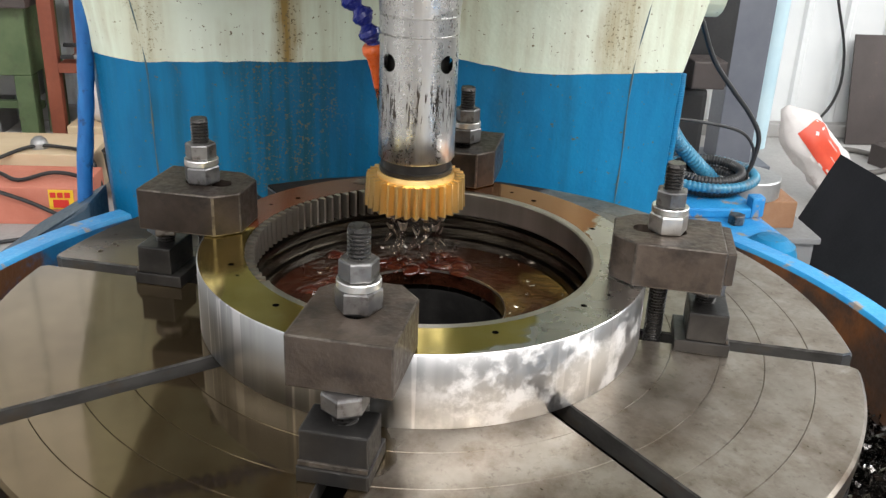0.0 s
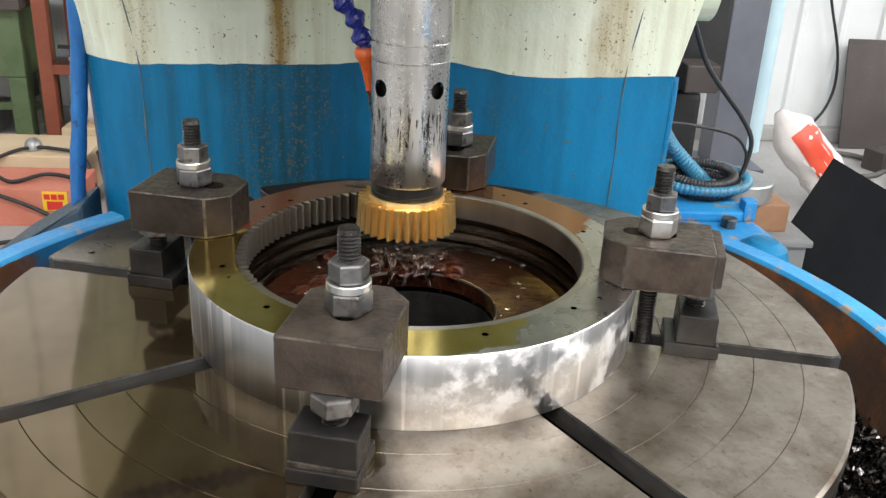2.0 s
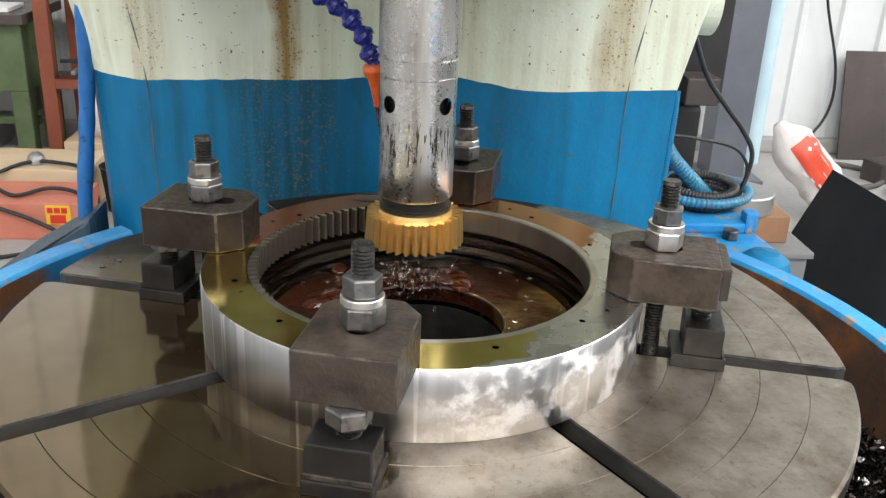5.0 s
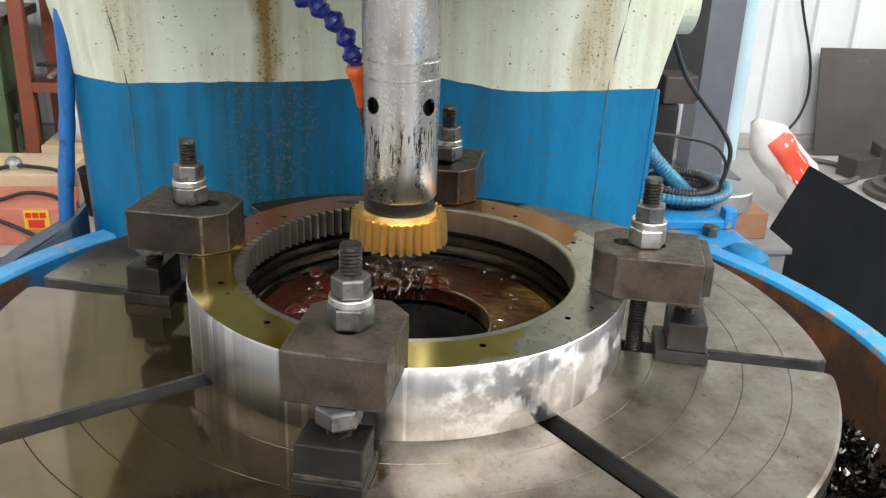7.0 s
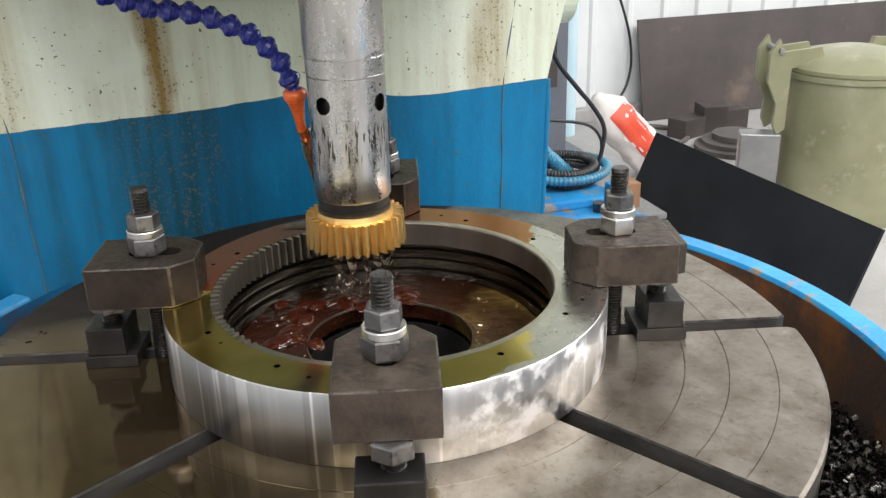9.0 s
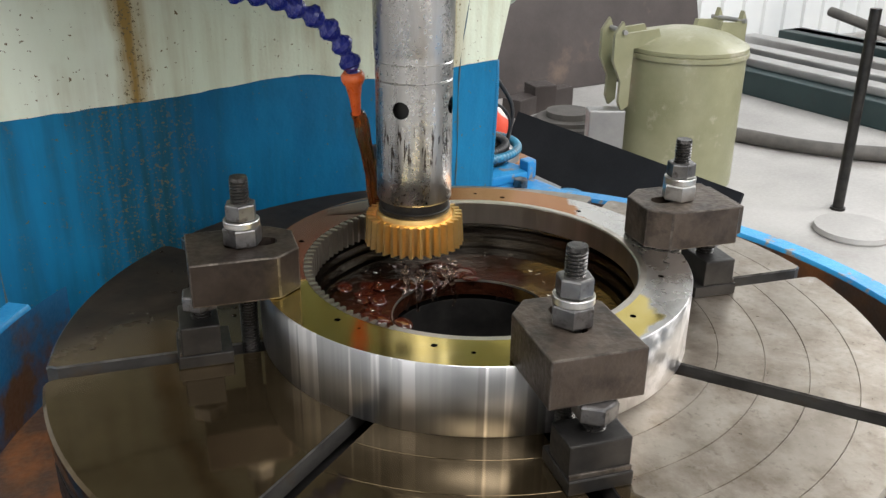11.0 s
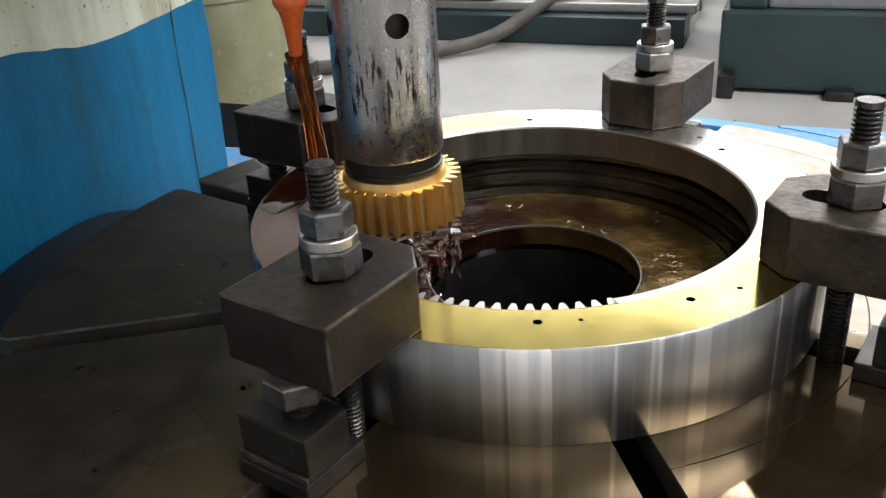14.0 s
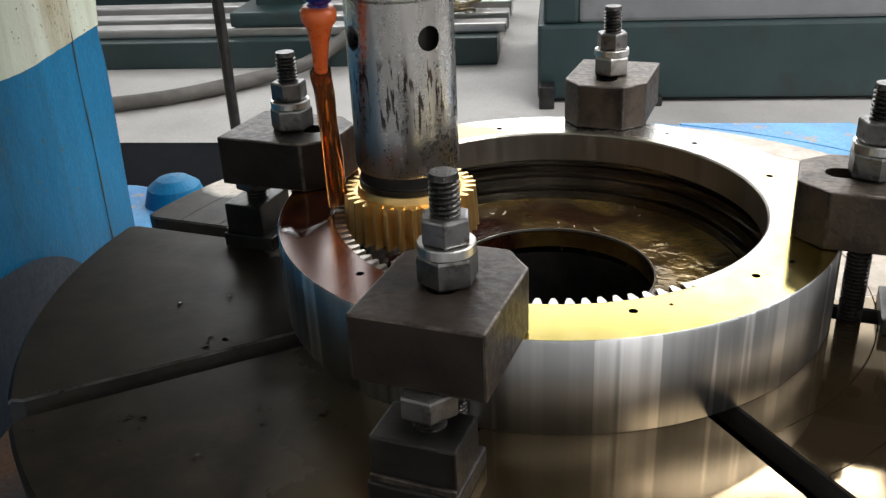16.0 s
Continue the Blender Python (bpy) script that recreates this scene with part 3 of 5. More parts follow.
def ring_top():
    """The top face with its bolt holes left open, and the walls of the holes."""
    bm = bmesh.new()
    edges = []

    def loop(cx, cy, r, n, z=H):
        vs = [bm.verts.new((cx + r * math.cos(2 * math.pi * i / n), cy + r * math.sin(2 * math.pi * i / n), z)) for i in range(n)]
        es = [bm.edges.new((vs[i], vs[(i + 1) % n])) for i in range(n)]
        return vs, es

    walls = []
    for r, n in ((0.2985, 192), (R_ROOT, 192)):
        edges += loop(0, 0, r, n)[1]
    for a, r, h in HOLES:
        c, s = r * math.cos(radians(a)), r * math.sin(radians(a))
        vs, es = loop(c, s, h, 14)
        edges += es
        walls.append((vs, c, s, h))
    bmesh.ops.triangle_fill(bm, edges=edges, use_beauty=True, use_dissolve=False)
    for vs, c, s, h in walls:
        n = len(vs)
        low = [bm.verts.new((v.co.x, v.co.y, H - 0.02)) for v in vs]
        for i in range(n):
            f = bm.faces.new((vs[i], vs[(i + 1) % n], low[(i + 1) % n], low[i]))
            f.material_index = 1
        bm.faces.new(low).material_index = 1
    bmesh.ops.recalc_face_normals(bm, faces=bm.faces)
    return bm


part("ring_face", ring_top(), [STEEL_TOP, STEEL_DARK], ring, "ground top face under a yellow oil film")
smooth(part("ring_wall", lathe([(0.2985, H), (0.30, H - 0.0015), (0.30, 0.001), (0.2995, 0)], 192), STEEL_SIDE, ring, "bright turned outer wall"), 50)
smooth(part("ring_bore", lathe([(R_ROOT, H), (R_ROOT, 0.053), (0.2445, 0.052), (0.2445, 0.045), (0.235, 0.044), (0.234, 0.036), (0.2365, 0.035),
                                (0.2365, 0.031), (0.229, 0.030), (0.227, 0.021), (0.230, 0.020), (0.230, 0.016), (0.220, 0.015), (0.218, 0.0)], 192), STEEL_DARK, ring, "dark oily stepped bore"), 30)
part("uncut_land", lathe([(R_ROOT, 0.055), (R_IN + 0.002, 0.055), (R_IN, 0.057), (R_IN, H - 0.002), (R_IN + 0.002, H), (R_ROOT, H)], 120, True, None, CUT1, CUT0 + 360), [LAND], ring, "uncut inner land")


def tooth():
    """One tooth pointing inwards, at the angle 0."""
    p = 2 * math.pi * 0.233 / N_TEETH
    pts = [(R_ROOT + 0.001, 0.36 * p), (0.2335, 0.26 * p), (R_IN, 0.13 * p), (R_IN, -0.13 * p), (0.2335, -0.26 * p), (R_ROOT + 0.001, -0.36 * p)]
    return prism(pts, 0.055, H)


first = part("tooth", tooth(), LAND, ring)
step = 360 / N_TEETH
a = CUT0 + step / 2
first.matrix_local = pose(0, 0, 0, 0, 0, a)
while a + step < CUT1:
    a += step
    o = new("tooth", first.data)
    o.parent, o.matrix_local = ring, pose(0, 0, 0, 0, 0, a)

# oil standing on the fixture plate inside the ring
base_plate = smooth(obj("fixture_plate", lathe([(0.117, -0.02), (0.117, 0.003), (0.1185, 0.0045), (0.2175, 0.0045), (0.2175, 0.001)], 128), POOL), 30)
part("lip", lathe([(0.1163, 0.002), (0.1166, 0.0050), (0.1174, 0.0053), (0.1182, 0.0047)], 128), LAND, base_plate, "worn inner lip")
tagged(base_plate, "round steel fixture plate flooded with brown oil", "fixture plate")

# ---------------------------------------------------------------- clamps
def slotted(points, slot, z0, z1):
    """A plate with a lengthwise slot through it. slot: (x0, x1, half width)."""
    bm = bmesh.new()
    x0, x1, h = slot
    hole = [(x1 + h * math.cos(radians(t)), h * math.sin(radians(t))) for t in range(-90, 91, 30)]
    hole += [(x0 + h * math.cos(radians(t)), h * math.sin(radians(t))) for t in range(90, 271, 30)]
    loops = []
    for pts in (points, hole):
        for z in (z0, z1):
            loops.append([bm.verts.new((x, y, z)) for x, y in pts])
    es = [[bm.edges.new((l[i], l[(i + 1) % len(l)])) for i in range(len(l))] for l in loops]
    bmesh.ops.triangle_fill(bm, edges=es[0] + es[2], use_beauty=True)
    bmesh.ops.triangle_fill(bm, edges=es[1] + es[3], use_beauty=True)
    sides = []
    for lo, hi in ((loops[0], loops[1]), (loops[2], loops[3])):
        n = len(lo)
        for i in range(n):
            sides.append(bm.faces.new((lo[i], lo[(i + 1) % n], hi[(i + 1) % n], hi[i])))
    bmesh.ops.recalc_face_normals(bm, faces=bm.faces)
    n = len(points)
    outer = set(loops[0]) | set(loops[1])
    sharp = [e for e in bm.edges if all(v in outer for v in e.verts) and len(e.link_faces) == 2 and e.link_faces[0].normal.angle(e.link_faces[1].normal) > 0.3]
    bmesh.ops.bevel(bm, geom=sharp, offset=0.0022, segments=2, affect="EDGES", profile=0.6, material=1)
    return bm


def clamp(turn, notch, pale, label, skin):
    c = thing("clamp", label, "clamp", "clamps round the ring")
    block = part("clamp_block", slotted([(-0.067, -0.030), (-0.038, -0.055), (0.072, -0.055), (0.072, 0.055), (-0.038, 0.055), (-0.067, 0.030)],
                                        (-0.030, 0.012, 0.0135), H + 0.0004, 0.152), [skin, CLAMP_EDGE], c, "worn dark steel strap block")
    if notch:
        part("nose", prism([(0.0725, -0.05), (0.084, -0.046), (0.084, 0.046), (0.0725, 0.05)], 0.105, 0.148, bevel=0.002), CLAMP, block)
    part("stud", threaded(0.012, -0.03, 0.243), STUD, c, "threaded black stud")
    part("lower_nut", hexa(0.0215, 0.1525, 0.178, turn), WASHER if pale else NUT, c)
    part("washer", lathe([(0.0125, 0.178), (0.0225, 0.178), (0.0232, 0.179), (0.0232, 0.186), (0.0225, 0.187), (0.0125, 0.187)], 32), WASHER, c, "bright worn washer")
    part("upper_nut", hexa(0.018, 0.187, 0.209, turn + 14), NUT, c)
    foot = part("step_block", prism([(0.026, -0.0375), (0.096, -0.0375), (0.096, 0.0375), (0.026, 0.0375)], 0.0005, 0.018, bevel=0.0018), [BLACK_STEEL], c, "stepped black support block")
    part("step", prism([(0.040, -0.036), (0.090, -0.036), (0.090, 0.036), (0.040, 0.036)], 0.0183, 0.058, bevel=0.0022), BLACK_STEEL, foot)
    part("tooth_bar", prism([(0.0903, -0.036), (0.0935, -0.036), (0.0935, 0.036), (0.0903, 0.036)], 0.0183, 0.024, bevel=0.0008), CLAMP_EDGE, foot)
    jack = part("jack_screw", threaded(0.0135, 0.0585, 0.0715), STUD, c)
    jack.location = (0.061, 0.004, 0)
    head = part("jack_head", hexa(0.0215, 0.0718, H, turn + 20), NUT, c)
    head.location = (0.061, 0.004, 0)
    return c


def clamp_at(a):
    return pose(0, 0, 0, 0, 0, TURN + a) @ pose(0.317, 0, 0)


for a, turn, notch, pale, label in ((0, 10, True, True, "strap clamp with a pale lower nut and chipped block"),
                                    (90, 25, False, False, "dark strap clamp on the ring beside the column"),
                                    (180, 5, False, False, "dark oily strap clamp gripping the cut teeth side"),
                                    (270, 38, False, False, "brownish worn strap clamp with steel nuts")):
    # the two clamps turned from the light get the shaded copy
    clamp(turn, notch, pale, label, CLAMP_SHADED if a in (90, 180) else CLAMP).matrix_world = clamp_at(a)

# ---------------------------------------------------------------- column
def column_plan(grow=0.0):
    left = [(-0.685, 1.6), (-0.685, 0.90), (-0.66, 0.845), (-0.60, 0.80), (-0.541, 0.784)]
    front = [(-0.36, 0.770), (-0.12, 0.766), (0.15, 0.767), (0.34, 0.772)]
    right = [(0.482, 0.784), (0.596, 0.792), (0.604, 0.81), (0.604, 1.6)]
    return [(x + (grow if x > 0.5 else -grow if x < -0.6 else 0), y - (grow if y < 1.5 else 0)) for x, y in left + front + right]


def flare(x, z):
    """How far the casting's sides stand out at the height z: a slight draft below, a wider flare above."""
    lower, upper = min(z, 0.176) + 0.25, min(max(z - 0.176, 0.0), 0.5)
    return -0.035 * lower - 0.24 * upper if x < 0 else -0.024 + 0.03 * lower + 0.24 * upper


def column_verts(bm, plan, z):
    """A ring of the casting at one height; the front follows the sides in proportion."""
    row = []
    for x, y in plan:
        k = min(1.0, abs(x) / 0.6) ** 2
        row.append(bm.verts.new((x + k * flare(x, z), y, z)))
    return row


def dense_plan(grow):
    plan, pts = column_plan(grow), []
    for p, q in zip(plan, plan[1:]):
        n = max(1, int((Vector(q) - Vector(p)).length / 0.02))
        pts += [tuple(Vector(p).lerp(Vector(q), i / n)) for i in range(n)]
    return pts + [plan[-1]]


def paint_line(x, y):
    """Height of the wavy edge between the blue and the pale paint."""
    z = 0.176 + 0.006 * noise.noise((x * 6, y * 6, 0)) + 0.0025 * noise.noise((x * 31, y * 31, 4)) + 0.012 * math.exp(-((x + 0.05) / 0.16) ** 2) + 0.014 * math.exp(-((x - 0.05) / 0.13) ** 2)
    return z - 0.008 * math.exp(-((x - 0.3) / 0.1) ** 2) - 0.008 * math.exp(-((x + 0.54) / 0.1) ** 2)


column = thing("machine_column", "gear shaper column, pale green above and blue below, oil-stained", "machine column")
bm = bmesh.new()
rows = [column_verts(bm, dense_plan(0.0), z) for z in (-0.93, -0.25, 0.0, 0.176, 0.225)]
for p, q in zip(rows, rows[1:]):
    for k in range(len(p)):
        bm.faces.new((p[k], p[(k + 1) % len(p)], q[(k + 1) % len(p)], q[k]))
bm.faces.new(rows[-1])
bmesh.ops.recalc_face_normals(bm, faces=bm.faces)
smooth(part("lower_body", bm, BLUE, column, "oil-streaked blue painted lower casting"), 40)
# the pale paint is a skin one coat proud of the blue
bm = bmesh.new()
plan = dense_plan(0.0015)
low = []
for x, y in plan:
    z = paint_line(x, y)
    low.append(bm.verts.new((x + min(1.0, abs(x) / 0.6) ** 2 * flare(x, z), y, z)))
rows = [low] + [column_verts(bm, plan, z) for z in (0.24, 0.45, 0.676, 1.35)]
for p, q in zip(rows, rows[1:]):
    for k in range(len(p)):
        bm.faces.new((p[k], p[(k + 1) % len(p)], q[(k + 1) % len(p)], q[k]))
bm.faces.new(rows[-1])
bmesh.ops.recalc_face_normals(bm, faces=bm.faces)
smooth(part("upper_body", bm, CREAM, column, "pale green painted upper casting with rust-brown runs"), 40)
# hairline joints in the filler, following the draft
for x, y in ((-0.541, 0.7835), (0.482, 0.7835)):
    pts = []
    for i in range(23):
        z = -0.45 + 0.05 * i
        pts.append((x + min(1.0, abs(x) / 0.6) ** 2 * flare(x, z) + 0.0025 * noise.noise((x, 0, z * 9)), y, z))
    part("seam", tube(pts, lambda u: 0.0017 + 0.0007 * math.sin(60 * u), 6), SEAM, column)
# out of view; added so the oily table mirrors its dark underside
part("head", box(-0.58, 0.45, -0.16, 0.764, 0.585, 1.34, 0.02), CREAM, column, "unseen overhanging head that carries the spindle")
ear = part("ear", lathe([(0, -0.06), (0.075, -0.06), (0.08, -0.05), (0.08, 0.06), (0, 0.06)], 32), CREAM, column)
ear.matrix_local = pose(0.615, 0.90, 0.36, 90, 0, 90)
# flat arched plate standing in for the shaded hollow in the column base
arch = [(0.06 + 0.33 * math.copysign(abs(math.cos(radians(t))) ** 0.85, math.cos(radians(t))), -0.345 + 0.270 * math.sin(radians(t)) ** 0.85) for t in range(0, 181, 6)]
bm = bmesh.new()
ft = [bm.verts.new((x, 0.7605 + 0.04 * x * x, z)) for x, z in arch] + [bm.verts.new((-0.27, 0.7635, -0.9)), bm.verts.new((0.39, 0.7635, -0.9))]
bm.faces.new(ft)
part("recess_shade_plate", bm, RECESS_SHADE, column, "flat dark plate for the shade where the table turns under the column")

# side ledge of the machine base; it and what lies round it are drawn small and set out and down by OUT
OUT = Matrix.Translation((-0.0494, -1.1475, 0.5759)) @ Matrix.Scale(1.1552, 4) @ Matrix.Translation((0.0494, 1.1475, -0.5759))
ledge = thing("machine_plinth", "blue painted machine plinth beside the column with bolt and lug", "machine base")
part("ledge_plate", prism([(0.53, 0.60), (0.74, 0.53), (0.80, 0.56), (0.845, 0.70), (0.83, 0.86), (0.53, 0.92)], -0.70, -0.165, bevel=0.012), RIM, ledge)
part("raised_pad", prism([(0.53, 0.80), (0.80, 0.80), (0.82, 0.85), (0.80, 0.93), (0.53, 0.93)], -0.1645, -0.14, bevel=0.006), RIM, ledge)
knob = part("round_boss", lathe([(0, -0.07), (0.05, -0.07), (0.058, -0.055), (0.06, 0.0), (0.05, 0.032), (0.03, 0.047), (0, 0.052)], 28), BLUE, ledge)
knob.location = (0.755, 0.575, -0.165)
b = part("bolt_head", hexa(0.017, -0.1645, -0.142), NUT, ledge)
b.location = (0.755, 0.77, 0)
b = part("lug", prism([(0.80, 0.80), (0.835, 0.81), (0.835, 0.845), (0.80, 0.84)], -0.1645, -0.115, bevel=0.006), RIM, ledge)

# ---------------------------------------------------------------- trough round the table
trough = thing("coolant_trough", "round blue coolant trough, rusty inside and full of wet chips", "trough")
smooth(part("trough_rim", lathe([(0.768, -0.93), (0.768, -0.066), (0.764, -0.06), (0.728, -0.06), (0.724, -0.066), (0.724, -0.075), (0.768, -0.93)], 120, False, None, 137, 403), RIM, trough, "worn blue rim"), 40)
corner = [(0.7695 * math.cos(radians(a)), 0.7695 * math.sin(radians(a))) for a in range(-62, -17, 4)] + [(0.745, -0.235), (0.742, -0.60), (0.70, -0.66), (0.42, -0.70)]
part("rim_corner", prism(corner, -0.12, -0.0605, bevel=0.003), RIM, trough, "chipped blue corner of the base")
part("trough_wall", lathe([(0.7225, -0.067), (0.7225, -0.3)], 80, False, None, 245, 410), RUST, trough, "rusty inner wall")
part("trough_wall", lathe([(0.7225, -0.067), (0.7225, -0.3)], 60, False, None, 130, 245), TROUGH, trough, "rust-bitten blue inner wall")
part("trough_floor", lathe([(0.45, -0.24), (0.7235, -0.24)], 96), RUST, trough)


def chips(n, seed):
    """Curled bits of swarf lying in the trough."""
    rnd = random.Random(seed)
    vs, fs = [], []
    for _ in range(n):
        a, r = radians(rnd.uniform(-150, 50)), rnd.uniform(0.60, 0.715)
        c = Vector((r * math.cos(a), r * math.sin(a), -0.225 + rnd.uniform(0, 0.035)))
        m = Euler((rnd.uniform(0, 6), rnd.uniform(0, 6), rnd.uniform(0, 6))).to_matrix()
        w, l, q = rnd.uniform(0.002, 0.005), rnd.uniform(0.006, 0.018), rnd.uniform(0.5, 2.2)
        k = len(vs)
        for i in range(4):
            u = (i / 3 - 0.5) * q * 2
            for s in (-w, w):
                vs.append(c + m @ Vector((l * math.sin(u), s, l * (1 - math.cos(u)))))
        fs += [(k + 2 * i, k + 2 * i + 1, k + 2 * i + 3, k + 2 * i + 2) for i in range(3)]
    me = bpy.data.meshes.new("swarf")
    me.from_pydata(vs, [], fs)
    me.materials.append(CHIP)
    return tagged(new("swarf", me), "heap of dark wet curled steel chips", "metal chips", kind="stuff")


chips(5200, 3)

# ---------------------------------------------------------------- spindle and cutter, moving
SX, SY = -0.008, 0.156
spindle = thing("cutter_spindle", "ground steel spindle with a gold-coated gear cutter", "spindle")


def shaft():
    """The spindle's skin, with two cross holes left open below the rings."""
    bm = bmesh.new()
    n = 96
    rows = [(0.0545, 0.074), (0.0562, 0.077), (0.0562, 0.120), (0.0562, 0.170)]
    hz0, hz1, hr = 0.204, 0.232, 0.0125
    rows += [(0.0562, hz0 - 0.004)] + [(0.0562, hz0 + (hz1 - hz0) * i / 8) for i in range(9)] + [(0.0562, hz1 + 0.004)]
    rows += [(0.0562, 0.254), (0.0545, 0.2555), (0.0565, 0.257), (0.0565, 0.280), (0.0553, 0.2815), (0.0572, 0.283), (0.0572, 0.293), (0.0582, 0.296), (0.0582, 1.3)]
    grid = [[bm.verts.new((r * math.cos(2 * math.pi * i / n), r * math.sin(2 * math.pi * i / n), z)) for i in range(n)] for r, z in rows]
    mid = (hz0 + hz1) / 2
    for j in range(len(rows) - 1):
        for i in range(n):
            za, aa = (rows[j][1] + rows[j + 1][1]) / 2, 360 * (i + 0.5) / n
            if any(math.hypot((aa - h) * radians(1) * 0.0562, za - mid) < hr for h in SP_HOLES):
                continue
            bm.faces.new((grid[j][i], grid[j][(i + 1) % n], grid[j + 1][(i + 1) % n], grid[j + 1][i]))
    # round the rims of the holes
    for h in SP_HOLES:
        for v in bm.verts:
            if abs(math.hypot(v.co.x, v.co.y) - 0.0562) > 2e-4 or not v.is_boundary:
                continue
            a = math.degrees(math.atan2(v.co.y, v.co.x)) % 360
            du, dz = (a - h) * radians(1) * 0.0562, v.co.z - mid
            d = math.hypot(du, dz)
            if 1e-4 < d < hr * 1.6:
                u, z = du * hr / d, mid + dz * hr / d
                t = radians(h) + u / 0.0562
                v.co = (0.0562 * math.cos(t), 0.0562 * math.sin(t), z)
    bm.faces.new(grid[-1])
    bm.faces.new(grid[0][::-1])
    return bm


SP_HOLES = (40.0, 130.0, 220.0, 313.0)
smooth(part("shaft", shaft(), SPINDLE, spindle, "ground steel shaft with scuffs and cross holes"), 30)
# black tube behind the cross holes, painting their dark inside
part("hole_shade_tube", lathe([(0.044, 0.195), (0.044, 0.24)], 48), HOLE_SHADE, spindle)
smooth(part("collar", lathe([(0, 0.052), (0.0535, 0.052), (0.0545, 0.054), (0.0545, 0.060), (0.0525, 0.061), (0.0525, 0.0735), (0, 0.0735)], 64), BLACK_STEEL, spindle, "black oily collar"), 30)
cutter = smooth(part("cutter_blank", lathe([(0.0, 0.006), (0.05, 0.006), (0.0665, 0.001), (0.067, 0.002), (0.0645, 0.044), (0.0625, 0.045), (0.058, 0.0445), (0.056, 0.053), (0.051, 0.0535), (0.0, 0.0535)], 96), GOLD, spindle, "gold-coated cutter body"), 30)


def cutter_tooth():
    """A cutter tooth pointing outwards, slightly tapered upwards."""
    bm = bmesh.new()
    p = 2 * math.pi * 0.072 / 32
    rings = []
    for z, s, d in ((0.0, 1.0, 0.0), (0.0465, 0.93, -0.0028)):
        rings.append([bm.verts.new((x + d, y * s, z)) for x, y in ((0.064, -0.37 * p), (0.0708, -0.25 * p), (0.0762, -0.11 * p), (0.0762, 0.11 * p), (0.0708, 0.25 * p), (0.064, 0.37 * p))])
    a, b = rings
    bm.faces.new(a[::-1]), bm.faces.new(b)
    for i in range(6):
        bm.faces.new((a[i], a[(i + 1) % 6], b[(i + 1) % 6], b[i]))
    bmesh.ops.recalc_face_normals(bm, faces=bm.faces)
    return bm


first = part("cutter_tooth", cutter_tooth(), GOLD, cutter)
for i in range(1, 32):
    o = new("cutter_tooth", first.data)
    o.parent, o.matrix_local = cutter, pose(0, 0, 0, 0, 0, 360 / 32 * i)

# ---------------------------------------------------------------- coolant hose, stream and drips
hose = thing("coolant_hose", "blue segmented coolant hose with an orange nozzle", "hose")
LINE = [(-0.074, 0.222, 0.322), (-0.080, 0.218, 0.340), (-0.090, 0.222, 0.364), (-0.108, 0.225, 0.387), (-0.130, 0.229, 0.406), (-0.157, 0.235, 0.420), (-0.186, 0.237, 0.433),
        (-0.218, 0.239, 0.441), (-0.250, 0.241, 0.446), (-0.279, 0.243, 0.457), (-0.305, 0.245, 0.466), (-0.332, 0.247, 0.477), (-0.362, 0.25, 0.489), (-0.395, 0.255, 0.498), (-0.43, 0.26, 0.509), (-0.465, 0.264, 0.521), (-0.50, 0.267, 0.534), (-0.522, 0.268, 0.556), (-0.528, 0.268, 0.595)]


def bead():
    return lathe([(0.007, -0.016), (0.0138, -0.016), (0.0165, -0.013), (0.0165, -0.006), (0.0105, 0.0), (0.0085, 0.004), (0.0125, 0.009), (0.0138, 0.013), (0.011, 0.0175), (0.007, 0.018)], 24)


dense = []
for p, q in zip(LINE, LINE[1:]):
    dense += [Vector(p).lerp(Vector(q), i / 10) for i in range(10)]
walked, last, first = 0.0, dense[0], None
for p, q in zip(dense, dense[1:]):
    walked += (p - last).length
    last = p
    if first is None or walked >= 0.027:
        walked = 0.0
        m = Matrix.Translation(p) @ (q - p).normalized().to_track_quat("Z", "Y").to_matrix().to_4x4()
        if first is None:
            first = smooth(part("hose_segment", bead(), HOSE_BLUE, hose, "glossy blue plastic bead"), 40)
            first.matrix_local = m
        else:
            o = new("hose_segment", first.data)
            o.parent, o.matrix_local = hose, m
tip_way = (Vector((-0.066, 0.228, 0.257)) - Vector((-0.073, 0.223, 0.314))).normalized()
nozzle = smooth(part("nozzle", lathe([(0.005, 0.058), (0.0065, 0.058), (0.009, 0.030), (0.0125, 0.012), (0.0165, 0.006), (0.0175, 0.002), (0.0175, -0.004), (0.0145, -0.008), (0.009, -0.009)], 28), ORANGE, hose, "orange plastic nozzle"), 40)
nozzle.matrix_local = Matrix.Translation((-0.073, 0.223, 0.314)) @ tip_way.to_track_quat("Z", "Y").to_matrix().to_4x4()

stream = thing("coolant_stream", "thin amber stream of oil running from the nozzle", "oil stream")
STRANDS = ((0.001, 0.001, 0.0078), (0.005, 0.002, 0.0040), (-0.005, 0.003, 0.0036), (0.001, -0.005, 0.0036), (0.008, -0.002, 0.0026), (-0.002, 0.007, 0.0030))
for dx, dy, r in STRANDS:
    pts = []
    for i in range(9):
        u = i / 8
        pts.append((-0.066 + dx * (1 + 0.25 * u) + 0.030 * u + 0.002 * math.sin(7 * u + dx * 900), 0.228 + dy * (1 + 0.3 * u) + 0.002 * u, 0.258 - 0.05 * u - 0.108 * u * u))
    smooth(part("strand", tube(pts, lambda u, r=r: r * (1.25 - 0.45 * u + 0.12 * math.sin(17 * u + r * 4000)), 10), OIL, stream), 60)
rnd = random.Random(8)
puddle = thing("oil_puddle", "reddish brown oil film spreading over ring and cutter side", "oil")
